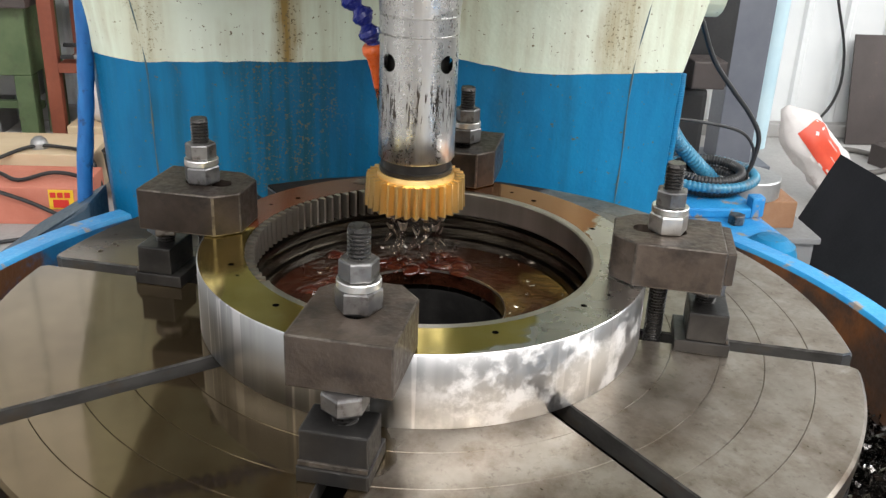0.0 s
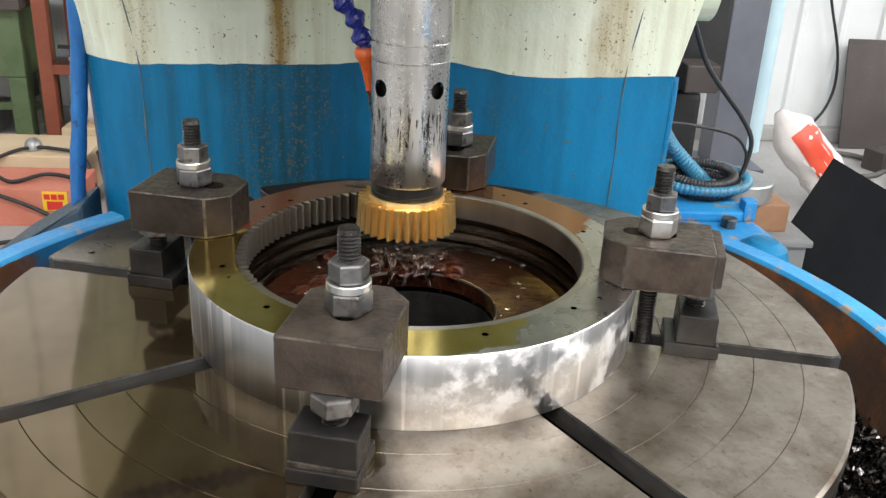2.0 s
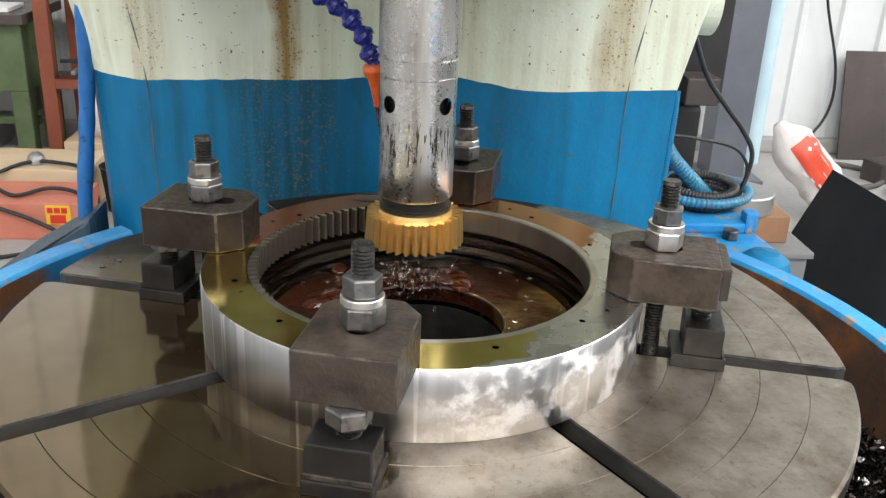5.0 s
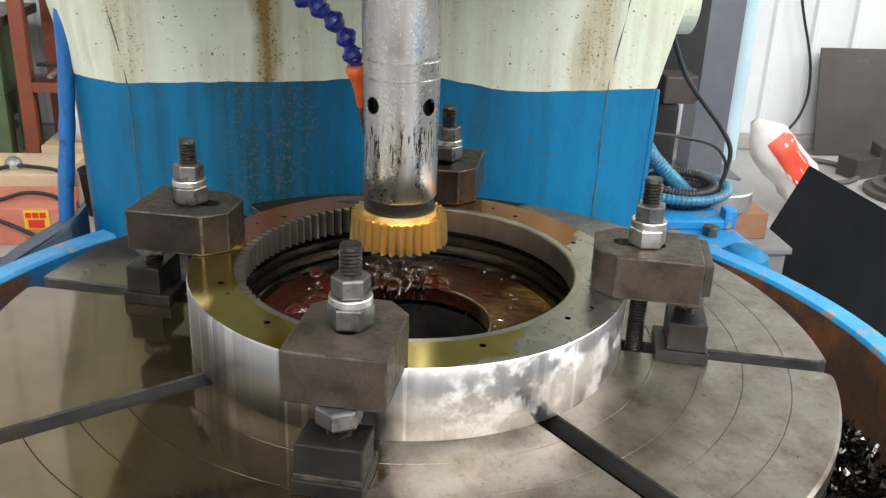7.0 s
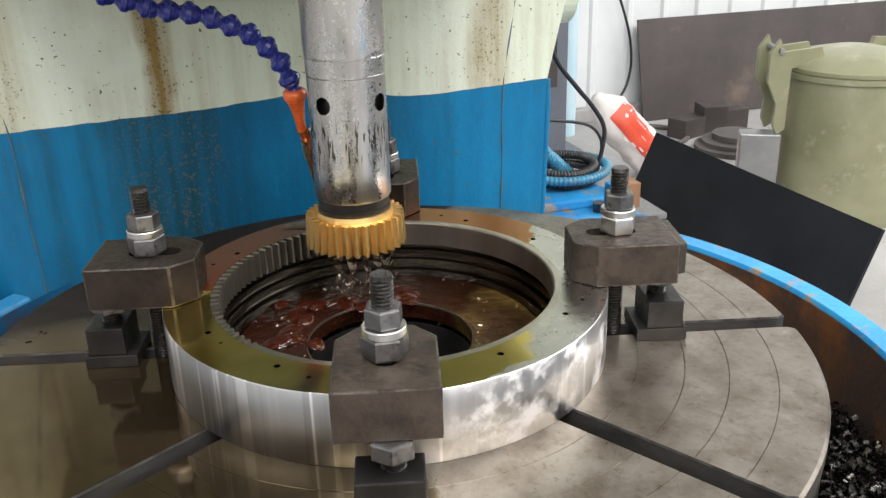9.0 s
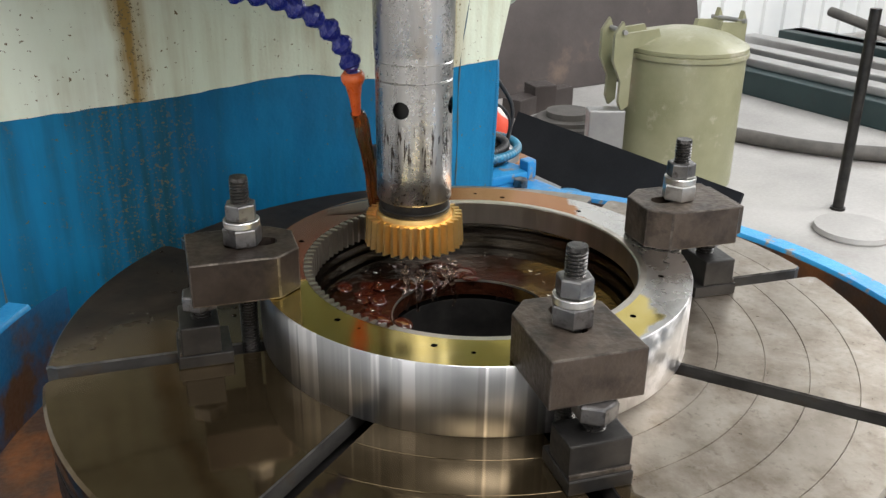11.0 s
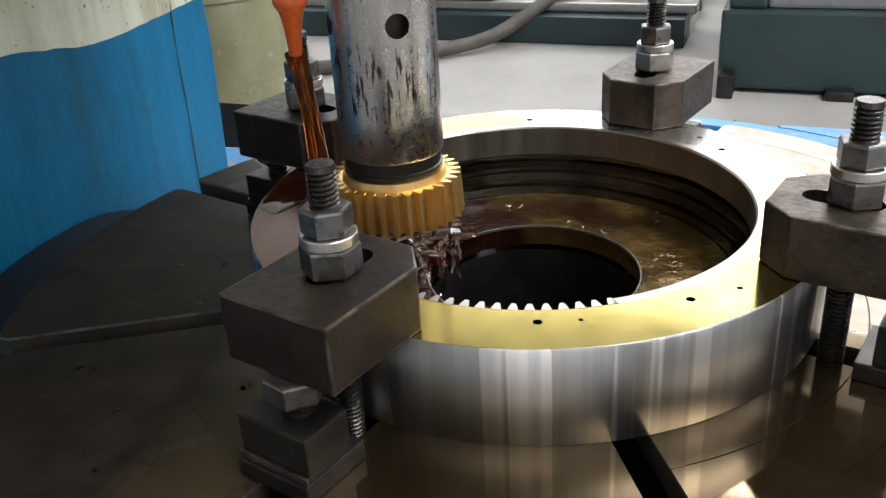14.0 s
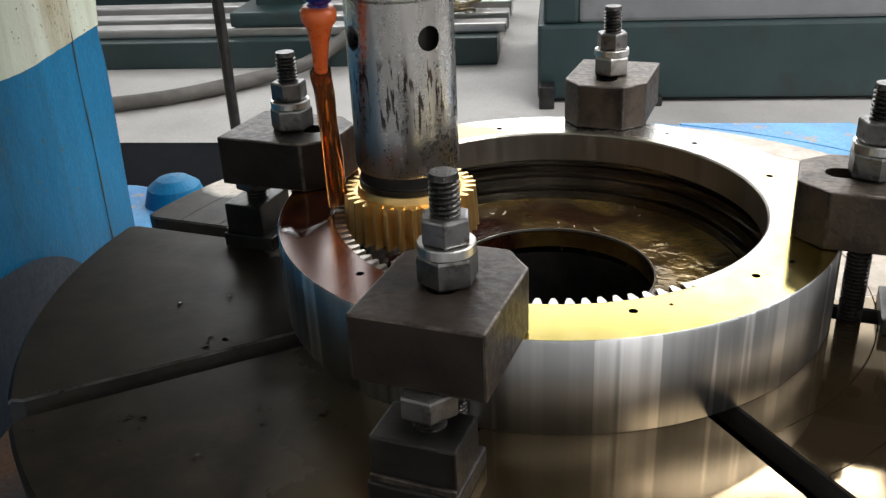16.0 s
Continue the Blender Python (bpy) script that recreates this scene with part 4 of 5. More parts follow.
for x, y, z, sx, sy in ((-0.045, 0.262, H, 0.06, 0.026),):
    bm = bmesh.new()
    n = 28
    ringv = []
    for k, (f, h) in enumerate(((1.0, 0.0003), (0.93, 0.0008), (0.5, 0.0010))):
        ringv.append([])
        for i in range(n):
            a = 2 * math.pi * i / n
            w = 1 + 0.25 * noise.noise((math.cos(a) * 1.3 + x * 40, math.sin(a) * 1.3, y * 30))
            px, py = x + f * w * sx * math.cos(a), y + f * w * sy * math.sin(a)
            d = math.hypot(px, py)
            s = min(max(d, R_ROOT + 0.001), 0.298) / d
            ringv[-1].append(bm.verts.new((px * s, py * s, z + h)))
    for p, q in zip(ringv, ringv[1:]):
        for i in range(n):
            bm.faces.new((p[i], p[(i + 1) % n], q[(i + 1) % n], q[i]))
    bm.faces.new(ringv[-1])
    smooth(part("film", bm, FILM, puddle), 80)

vs, fs = [], []
rnd = random.Random(31)
for _ in range(24):
    a, r = radians(rnd.uniform(100, 163)), rnd.uniform(0.34, 0.56)
    cx, cy = r * math.cos(a), r * math.sin(a)
    for _ in range(rnd.randint(1, 3)):
        x, y, q = cx + rnd.gauss(0, 0.006), cy + rnd.gauss(0, 0.006), rnd.uniform(0.0013, 0.0036)
        k = len(vs)
        for h, f in ((0.0004, 1.0), (0.45 * q, 0.8), (0.65 * q, 0.35)):
            vs += [(x + q * f * math.cos(math.pi * i / 4), y + q * f * math.sin(math.pi * i / 4), h) for i in range(8)]
        for j in (0, 8):
            fs += [(k + j + i, k + j + (i + 1) % 8, k + j + 8 + (i + 1) % 8, k + j + 8 + i) for i in range(8)]
        fs.append(tuple(k + 16 + i for i in range(8)))
me = bpy.data.meshes.new("oil_bubbles")
me.from_pydata(vs, [], fs)
me.materials.append(CLEAR)
me.shade_smooth()
tagged(new("oil_bubbles", me), "small clear bubbles and drops on the oily table", "bubbles", kind="stuff")

def lump(r, seed, squash=0.6):
    """A ragged blob of oil."""
    bm = bmesh.new()
    bmesh.ops.create_icosphere(bm, subdivisions=2, radius=r)
    for v in bm.verts:
        k = 1 + 0.55 * noise.noise(v.co * (0.9 / r) + Vector((seed, 0, 0)))
        v.co = Vector((v.co.x * k, v.co.y * k, v.co.z * k * squash))
    return bm


drips = []
for i, (x, y, l, r) in enumerate(((-0.047, 0.118, 0.040, 0.0075), (-0.030, 0.106, 0.066, 0.0085), (-0.012, 0.100, 0.048, 0.0070), (0.006, 0.100, 0.034, 0.0080), (0.024, 0.104, 0.072, 0.0075), (0.034, 0.110, 0.046, 0.0055), (-0.038, 0.128, 0.055, 0.0050))):
    ph = random.Random(20 + i).uniform(0, 6)
    pts = [(0.007 * math.sin(ph + 5 * k / 7) * k / 7, 0.005 * math.cos(ph + 4 * k / 7) * k / 7, 0.076 - l * k / 7) for k in range(8)]
    d = smooth(obj("coolant_drip", tube(pts, lambda u, r=r, ph=ph: r * (1 - 0.72 * u) * (0.55 + 0.45 * abs(math.sin(7 * u + ph))), 9), CLEAR), 70)
    drips.append((tagged(d, "clear ragged drip of coolant falling from the cutter", "drip", "drips under the cutter"), SX + x + 0.008, SY + y - 0.163, i))

# churned oil where the cutter dips, on the plate beside its bore
churn = thing("churned_oil", "frothy red-brown oil churned up beneath the cutter", "oil")
rnd = random.Random(14)
for k in range(30):
    u, v = rnd.random(), rnd.gauss(0, 0.018)
    a, r = radians(52 + 118 * u), 0.150 + v
    o = smooth(part("ripple", lump(rnd.uniform(0.010, 0.022), k, 0.22), FILM, churn), 80)
    o.matrix_local = pose(r * math.cos(a), r * math.sin(a), 0.0035 + rnd.uniform(0, 0.003), rnd.uniform(-9, 9), rnd.uniform(-9, 9), rnd.uniform(0, 360))
froth = thing("oil_froth", "small glinting drops thrown up by the cutter", "froth")
for k in range(22):
    u, v = rnd.random(), rnd.gauss(0, 0.022)
    a, r = radians(60 + 105 * u), 0.150 + v
    o = smooth(part("drop", lump(rnd.uniform(0.0014, 0.0034), 60 + k, 0.8), CLEAR, froth), 80)
    o.matrix_local = pose(r * math.cos(a), r * math.sin(a), 0.012 + rnd.uniform(0, 0.007), 0, 0, rnd.uniform(0, 360))


def curls(n, seed):
    """Fine bright chips lying on the flooded plate and the bore's ledges."""
    rnd = random.Random(seed)
    vs, fs = [], []
    for _ in range(n):
        a = radians(rnd.uniform(0, 360))
        r, z = rnd.choice(((rnd.gauss(0.126, 0.006), 0.0062), (rnd.uniform(0.12, 0.21), 0.0062), (rnd.uniform(0.2, 0.214), 0.0065)))
        r = max(r, 0.121)
        c = Vector((r * math.cos(a), r * math.sin(a), z))
        m = Euler((rnd.uniform(-0.5, 0.5), rnd.uniform(-0.5, 0.5), rnd.uniform(0, 6))).to_matrix()
        w, l, q = rnd.uniform(0.0004, 0.0010), rnd.uniform(0.002, 0.006), rnd.uniform(0.4, 1.6)
        k = len(vs)
        for i in range(5):
            t = (i / 4 - 0.5) * q * 2
            for e in (-w, w):
                vs.append(c + m @ Vector((l * math.sin(t), e + l * (1 - math.cos(t)), e)))
        fs += [(k + 2 * i, k + 2 * i + 1, k + 2 * i + 3, k + 2 * i + 2) for i in range(4)]
    me = bpy.data.meshes.new("fine_chips")
    me.from_pydata(vs, [], fs)
    me.materials.append(WASHER)
    return tagged(new("fine_chips", me), "fine bright chips strewn in the oil inside the ring", "metal chips", kind="stuff")


curls(38, 12)

# ---------------------------------------------------------------- beside the column
h = smooth(obj("cable_conduit", tube([(-0.735, 0.86, -0.6), (-0.733, 0.85, -0.19), (-0.712, 0.85, 0.01), (-0.70, 0.85, 0.12), (-0.69, 0.85, 0.30), (-0.70, 0.88, 0.7)], lambda u: 0.0172 * (1 + 0.05 * math.sin(420 * u)), 12), BLUEHOSE), 60)
tagged(h, "thick blue braided conduit beside the column", "conduit")
apron = thing("side_guard", "slate blue sheet guard beside the trough", "machine guard")
bm = prism([(-1.02, 0.60), (-0.80, 0.74), (-0.695, 0.76), (-0.695, 0.90), (-0.86, 0.90), (-1.06, 0.64)], -0.93, -0.20, bevel=0.01)
for v in bm.verts:
    if v.co.z > -0.5:
        v.co.z += 0.055 + 0.62 * (v.co.x + 0.707)
part("sheet", bm, DARKBLUE, apron)

h = smooth(obj("cable_conduit", tube([(0.580, 0.808, -0.25), (0.584, 0.806, -0.10), (0.588, 0.804, 0.02), (0.591, 0.804, 0.10), (0.592, 0.808, 0.17)], lambda u: 0.0095 * (1 + 0.06 * math.sin(377 * u)), 12, None, 60), BLUE), 60)
tagged(h, "blue painted ribbed conduit down the column corner", "conduit")
cond = smooth(obj("flexible_conduit", tube([(0.62, 0.93, 0.02), (0.656, 0.95, -0.028), (0.72, 0.97, -0.09), (0.775, 1.0, -0.137)], lambda u: 0.018 * (1 + 0.09 * math.sin(157 * u)), 12, None, 40), TEALHOSE), 60)
tagged(cond, "ribbed blue flexible conduit leaving the column", "conduit")
loop = smooth(obj("cable_loop", tube([(0.651, 0.90, 0.273), (0.70, 0.92, 0.18), (0.77, 0.94, 0.10), (0.813, 0.95, 0.054), (0.848, 0.95, 0.0), (0.85, 0.95, -0.05), (0.83, 0.95, -0.12), (0.78, 0.93, -0.125), (0.70, 0.90, -0.12)], 0.006, 8), BLACK_RUBBER), 60)
tagged(loop, "thin black cable hanging in a loop", "cable")
loop2 = smooth(obj("cable_loop", tube([(0.61, 0.90, 0.045), (0.70, 0.93, 0.03), (0.80, 0.95, 0.005), (0.838, 0.95, -0.03), (0.845, 0.95, -0.07), (0.83, 0.94, -0.13)], 0.004, 8), BLACK_RUBBER), 60)
tagged(loop2, "thin black cable hanging in a loop", "cable")
coil = thing("coiled_conduit", "coil of black and blue ribbed conduit on the base", "conduit")
for z, r, m in ((-0.118, 0.085, BLACK_RUBBER), (-0.092, 0.08, BLACK_RUBBER), (-0.1, 0.115, TEALHOSE)):
    pts = [(0.735 + r * math.cos(radians(t)), 0.94 + 0.75 * r * math.sin(radians(t)), z + 0.01 * math.sin(radians(t))) for t in range(-150, 151, 25)]
    smooth(part("turn", tube(pts, lambda u: 0.0115 * (1 + 0.10 * math.sin(330 * u)), 10, None, 22), m, coil), 60)

tank = thing("coolant_tank", "low grey coolant tank behind the machine base", "tank")
part("tank_body", box(0.72, 1.09, 1.03, 1.45, -0.70, -0.32, 0.01), GREYWALL, tank)
part("tank_lid", box(0.71, 1.10, 1.02, 1.46, -0.319, -0.30, 0.005), GREYWALL, tank)
crate = tagged(obj("cardboard_box", box(0.86, 1.05, 1.09, 1.24, -0.2995, -0.225, 0.003), CARD), "small brown cardboard box on the tank", "box")
disc = smooth(obj("steel_disc", lathe([(0, -0.2245), (0.085, -0.2245), (0.088, -0.221), (0.088, -0.175), (0.085, -0.171), (0.02, -0.169), (0, -0.169)], 48), GREYSTEEL), 30)
disc.location = (0.93, 1.16, 0)
tagged(disc, "flat grey steel disc lying on the box", "disc")
for x, y, r, hh in ((0.95, 1.36, 0.03, 0.10), (1.04, 1.41, 0.026, 0.07)):
    o = smooth(obj("steel_bush", lathe([(0, -0.2995), (r, -0.2995), (r, -0.30 + hh * 0.5), (r * 0.8, -0.30 + hh * 0.55), (r * 0.8, -0.30 + hh), (0, -0.30 + hh)], 28), GREYSTEEL), 30)
    o.matrix_basis = OUT @ pose(x, y, 0)
    tagged(o, "turned steel bush standing on the tank", "bush", "bushes on the tank")
for o in (ledge, cond, loop, loop2, coil, tank, crate, disc):
    o.matrix_basis = OUT @ o.matrix_basis
cab = thing("control_cabinet", "dark rusty machine part behind the column", "machine part")
part("housing", box(0.70, 1.04, 1.85, 2.2, -0.93, -0.1, 0.02), BLACK_RUBBER, cab)
part("upper_housing", box(0.70, 1.11, 1.87, 2.2, -0.099, 0.7, 0.02), BLACK_RUBBER, cab)
part("bracket", box(0.93, 1.04, 1.72, 1.845, -0.07, 0.02, 0.006), PLATE, cab)

# ---------------------------------------------------------------- towards the ribbed wall
post = thing("steel_post", "grey painted steel building column with white specks", "post")
part("web", box(1.79, 1.99, 3.66, 3.86, FLOOR_Z, 4.79, 0.004), POST, post)
part("base_plate", box(1.70, 2.08, 3.58, 3.94, FLOOR_Z, FLOOR_Z + 0.02, 0.003), POST, post)
pipe = smooth(obj("downpipe", tube([(2.16, 4.05, FLOOR_Z), (2.16, 4.05, 0.4), (2.16, 4.05, 2.2), (2.16, 4.05, 4.7)], 0.07, 20), PALEBLUE), 60)
tagged(pipe, "pale blue plastic downpipe at the wall", "pipe")
sheet = tagged(obj("steel_sheet", prism([(0, -0.006), (2.16, -0.006), (2.16, 0.006), (0, 0.006)], 0, 0.66, bevel=0.002), PLATE), "large dark steel sheet leaning on the wall", "steel sheet")
sheet.matrix_world = pose(2.77, 4.13, FLOOR_Z + 0.002, -13, 0, 0)
cablew = smooth(obj("wall_cable", tube([(2.52, 4.29, 1.2), (2.55, 4.28, 0.2), (2.72, 4.27, -0.4), (2.70, 4.25, -0.7), (2.5, 4.2, -0.91)], 0.009, 8), BLACK_RUBBER), 60)
tagged(cablew, "black cable hanging down the wall", "cable")
loopf = smooth(obj("floor_hose", tube([(2.35, 3.9, -0.915), (2.7, 3.95, -0.91), (2.85, 3.75, -0.915), (2.7, 3.55, -0.915), (2.4, 3.5, -0.915)], 0.016, 8), RUBBER), 60)
tagged(loopf, "grey hose lying on the floor", "hose")


def sack():
    """A slumped woven bag with a printed band."""
    b = thing("woven_bag", "white woven bag with a red printed band, leaning", "bag")
    bm = bmesh.new()
    rows = []
    for j in range(15):
        v = j / 14
        wx, wy = 0.105 * (1 - 0.75 * max(0, v - 0.78) / 0.22) * (0.85 + 0.2 * math.sin(3 * v)), 0.09 * (1 - 0.8 * max(0, v - 0.7) / 0.3)
        row = []
        for i in range(28):
            a = 2 * math.pi * i / 28
            k = 1 + 0.22 * noise.noise((math.cos(a) * 2.5, math.sin(a) * 2.5, v * 7))
            row.append(bm.verts.new((wx * k * math.cos(a), wy * k * math.sin(a), 0.60 * v)))
        rows.append(row)
    for p, q in zip(rows, rows[1:]):
        for i in range(28):
            bm.faces.new((p[i], p[(i + 1) % 28], q[(i + 1) % 28], q[i]))
    bm.faces.new(rows[0][::-1]), bm.faces.new(rows[-1])
    body = smooth(part("bag_body", bm, BAG, b), 80)
    bm = bmesh.new()
    rows = []
    for j in range(12):
        v = 0.12 + 0.68 * j / 11
        wx, wy = 0.105 * (1 - 0.75 * max(0, v - 0.78) / 0.22) * (0.85 + 0.2 * math.sin(3 * v)), 0.09 * (1 - 0.8 * max(0, v - 0.7) / 0.3)
        row = []
        for i in range(7):
            a = radians(-105 + 70 * i / 6)
            k = 1.03 + 0.22 * noise.noise((math.cos(a) * 2.5, math.sin(a) * 2.5, v * 7))
            row.append(bm.verts.new((wx * k * math.cos(a), wy * k * math.sin(a), 0.60 * v)))
        rows.append(row)
    for p, q in zip(rows, rows[1:]):
        for i in range(6):
            bm.faces.new((p[i], p[i + 1], q[i + 1], q[i]))
    smooth(part("printed_band", bm, REDBAND, body, "red printed band"), 80)
    for k in range(4):
        part("print_bar", box(-0.045 + 0.012 * k, -0.036 + 0.012 * k, -0.112, -0.106, 0.33 - 0.05 * k, 0.36 - 0.05 * k), BAG, body)
    return b


bag = sack()
bag.matrix_world = pose(2.27, 3.02, FLOOR_Z + 0.03, 0, -42, -8)

# ---------------------------------------------------------------- black bench, drum and floor things
board_stand = thing("black_board", "plain matt black sheet board leaning on short props", "board")
T0, R0, DOWN = Vector((1.804, 2.328, -0.460)), Vector((1.992, 1.161, -0.528)), Vector((-0.47, -0.13, -0.87))
quad = [T0, R0, R0 + DOWN * ((R0.z - FLOOR_Z - 0.004) / 0.87), T0 + DOWN * ((T0.z - FLOOR_Z - 0.004) / 0.87)]
bm = bmesh.new()
n = (R0 - T0).cross(DOWN).normalized() * 0.008
fa, fb = [bm.verts.new(p + n) for p in quad], [bm.verts.new(p - n) for p in quad]
bm.faces.new(fa), bm.faces.new(fb[::-1])
for i in range(4):
    bm.faces.new((fa[i], fb[i], fb[(i + 1) % 4], fa[(i + 1) % 4]))
bmesh.ops.recalc_face_normals(bm, faces=bm.faces)
part("sheet", bm, BLACK, board_stand)
for u in (0.2, 0.8):
    top = T0.lerp(R0, u) + DOWN * 0.12
    away = Vector((0.9, 0.2, 0)).normalized() * 0.2
    part("prop", tube([top + away * 0.05, top + away * 0.6 + Vector((0, 0, -0.2)), Vector((top.x, top.y, FLOOR_Z + 0.01)) + away], 0.012, 8), BLACK_STEEL, board_stand)

drum = thing("pressure_drum", "pale olive painted steel drum with a domed lid", "drum")
DX, DY, DR = 2.77, 2.28, 0.305
smooth(part("drum_body", lathe([(0, FLOOR_Z + 0.02), (DR, FLOOR_Z + 0.02), (DR, -0.27), (DR + 0.012, -0.265), (DR + 0.012, -0.245), (DR, -0.24)], 64), DRUM, drum), 30).location = (DX, DY, 0)
smooth(part("drum_lid", lathe([(DR, -0.24), (DR + 0.008, -0.237), (DR + 0.008, -0.22), (DR - 0.01, -0.21), (DR * 0.75, -0.175), (DR * 0.4, -0.150), (0, -0.143)], 64), DRUM, drum, "dusty domed lid"), 40).location = (DX, DY, 0)
smooth(part("drum_foot", lathe([(0, FLOOR_Z), (DR - 0.01, FLOOR_Z), (DR - 0.01, FLOOR_Z + 0.018), (0, FLOOR_Z + 0.018)], 48), DRUM, drum), 30).location = (DX, DY, 0)
for i, (aa, s) in enumerate(((165, 1), (10, 0.8))):
    br = part("hinge_bracket", prism([(0.0, -0.22), (0.035, -0.245), (0.055, -0.20), (0.05, -0.10), (0.10, 0.0), (0.10, 0.13), (0.06, 0.19), (0.04, 0.13), (-0.13, 0.15), (-0.15, 0.09), (0.0, 0.06)], -0.012, 0.012, bevel=0.002), DRUM, drum)
    br.matrix_local = pose(DX, DY, -0.28, 0, 0, aa) @ pose(DR + 0.02, 0.07, 0, 90, 0, 0)
    br2 = new("hinge_bracket", br.data)
    br2.parent = drum
    br2.matrix_local = pose(DX, DY, -0.28, 0, 0, aa) @ pose(DR + 0.02, -0.07, 0, 90, 0, 0)
    bolt = part("hinge_bolt", lathe([(0, -0.1), (0.012, -0.1), (0.012, 0.1), (0, 0.1)], 16), GREYSTEEL, drum)
    bolt.matrix_local = pose(DX, DY, -0.14, 0, 0, aa) @ pose(DR + 0.075, 0, 0, 90, 0, 0)
side = tagged(obj("junction_box", box(-0.09, 0.09, -0.05, 0.05, 0, 0.41, 0.008), GREYSTEEL), "small grey steel control box beside the drum", "control box")
side.matrix_world = pose(2.36, 2.36, FLOOR_Z, 0, 0, -30)
parts = tagged(obj("flange", lathe([(0, 0), (0.24, 0), (0.24, 0.03), (0.20, 0.035), (0.20, 0.06), (0.14, 0.065), (0.14, 0.10), (0, 0.10)], 40), RUBBER), "stepped dark steel flange lying on the floor", "flange")
parts.location = (2.95, 3.35, FLOOR_Z)
for x, y, sx, sy, sz, rz in ((2.85, 3.72, 0.11, 0.07, 0.12, 20), (3.03, 3.75, 0.08, 0.08, 0.18, -10), (3.2, 3.78, 0.10, 0.05, 0.13, 5)):
    o = tagged(obj("steel_offcut", box(-sx, sx, -sy, sy, 0, sz, 0.006), PLATE), "dark steel offcut block on the floor", "offcut", "offcuts by the wall")
    o.matrix_world = pose(x, y, FLOOR_Z, 0, 0, rz)
lidp = smooth(obj("round_plate", lathe([(0, 0), (0.17, 0), (0.175, 0.01), (0.17, 0.03), (0, 0.032)], 40), FLOOR), 30)
lidp.location = (2.95, 1.30, FLOOR_Z)
tagged(lidp, "grey round plate lying on the floor", "plate")
wires = thing("wire_tangle", "tangle of thin red wire on the floor", "wire")
rnd = random.Random(5)
for k in range(7):
    pts = [(2.27 + rnd.uniform(-0.09, 0.09), 1.13 + rnd.uniform(-0.10, 0.10), FLOOR_Z + 0.01 + rnd.uniform(0, 0.07)) for _ in range(6)]
    part("wire", tube(pts, 0.005, 6), REDINK, wires)
pole = thing("pole_stand", "thin black steel pole on a foot", "pole")
part("pole", lathe([(0, FLOOR_Z + 0.012), (0.026, FLOOR_Z + 0.012), (0.026, 0.02), (0, 0.02)], 16), BLACK_STEEL, pole).location = (3.15, 1.53, 0)
part("foot", lathe([(0, FLOOR_Z), (0.035, FLOOR_Z), (0.035, FLOOR_Z + 0.0115), (0, FLOOR_Z + 0.0115)], 24), BLACK_STEEL, pole).location = (3.15, 1.53, 0)
pit = thing("black_tray", "flat black sheet tray lying on the floor", "tray")
part("tray_floor", box(2.95, 3.20, -0.04, 0.72, FLOOR_Z, FLOOR_Z + 0.015, 0.002), BLACK, pit)
for x0, x1, y0, y1 in ((2.95, 3.20, -0.05, -0.041), (2.95, 3.20, 0.721, 0.73), (2.94, 2.949, -0.05, 0.73)):
    part("tray_edge", box(x0, x1, y0, y1, FLOOR_Z, FLOOR_Z + 0.05, 0.001), BLACK, pit)
big_hose = smooth(obj("suction_hose", tube([(3.2, 3.4, -0.89), (3.55, 2.7, -0.885), (3.8, 2.15, -0.885), (4.15, 1.75, -0.88), (4.45, 1.45, -0.84), (4.8, 1.15, -0.66), (5.3, 0.9, -0.55), (6.0, 0.8, -0.5)], lambda u: 0.042 * (1 + 0.04 * math.sin(500 * u)), 12), RUBBER), 60)
tagged(big_hose, "thick grey ribbed hose across the floor", "hose")

# ---------------------------------------------------------------- long machine bed and cabinet
bed = thing("machine_bed", "long dark green machine bed with bright worn rails", "machine bed")
part("plinth", box(4.6, 4.9, 0.35, 4.2, FLOOR_Z, -0.76, 0.01), TEAL, bed)
part("rear_plinth", box(5.9, 6.2, 0.35, 4.2, FLOOR_Z, -0.70, 0.01), TEAL, bed)
for x in (4.72, 5.05, 5.45, 6.0):
    part("rail", box(x, x + 0.16, 0.3, 4.2, -0.759 if x < 5 else FLOOR_Z + 0.12, -0.70, 0.012), RAIL, bed)
part("pan", box(4.9, 5.9, 0.35, 4.2, FLOOR_Z, FLOOR_Z + 0.1, 0.01), RAIL, bed)
leg = part("upright", prism([(4.95, 1.62), (5.25, 1.62), (5.25, 1.95), (4.95, 1.95)], -0.69, 0.6, bevel=0.02), TEAL, bed)
part("upright_foot", box(4.70, 5.30, 1.55, 2.05, -0.695, -0.60, 0.02), TEAL, bed)
cabinet = thing("machine_cabinet", "dark green machine base under a grey sheet housing", "machine")
part("green_base", box(3.78, 5.2, -3.4, 0.09, FLOOR_Z + 0.02, -0.52, 0.02), TEAL, cabinet)
part("grey_housing", box(3.82, 5.2, -3.3, -0.12, -0.519, 0.9, 0.02), GREYBOX, cabinet)
part("corner_post", box(3.80, 4.1, -0.119, 0.06, -0.519, 0.5, 0.02), TEAL, cabinet)
part("foot_bracket", box(3.70, 3.775, -0.55, -0.42, FLOOR_Z, FLOOR_Z + 0.05, 0.01), BLACK_STEEL, cabinet)
part("foot_bracket", box(3.66, 3.775, 0.0, 0.08, FLOOR_Z, FLOOR_Z + 0.12, 0.01), BLACK_STEEL, cabinet)
rope = thing("rope_coil", "loose coil of tan rope on the rails", "rope")
rnd = random.Random(3)
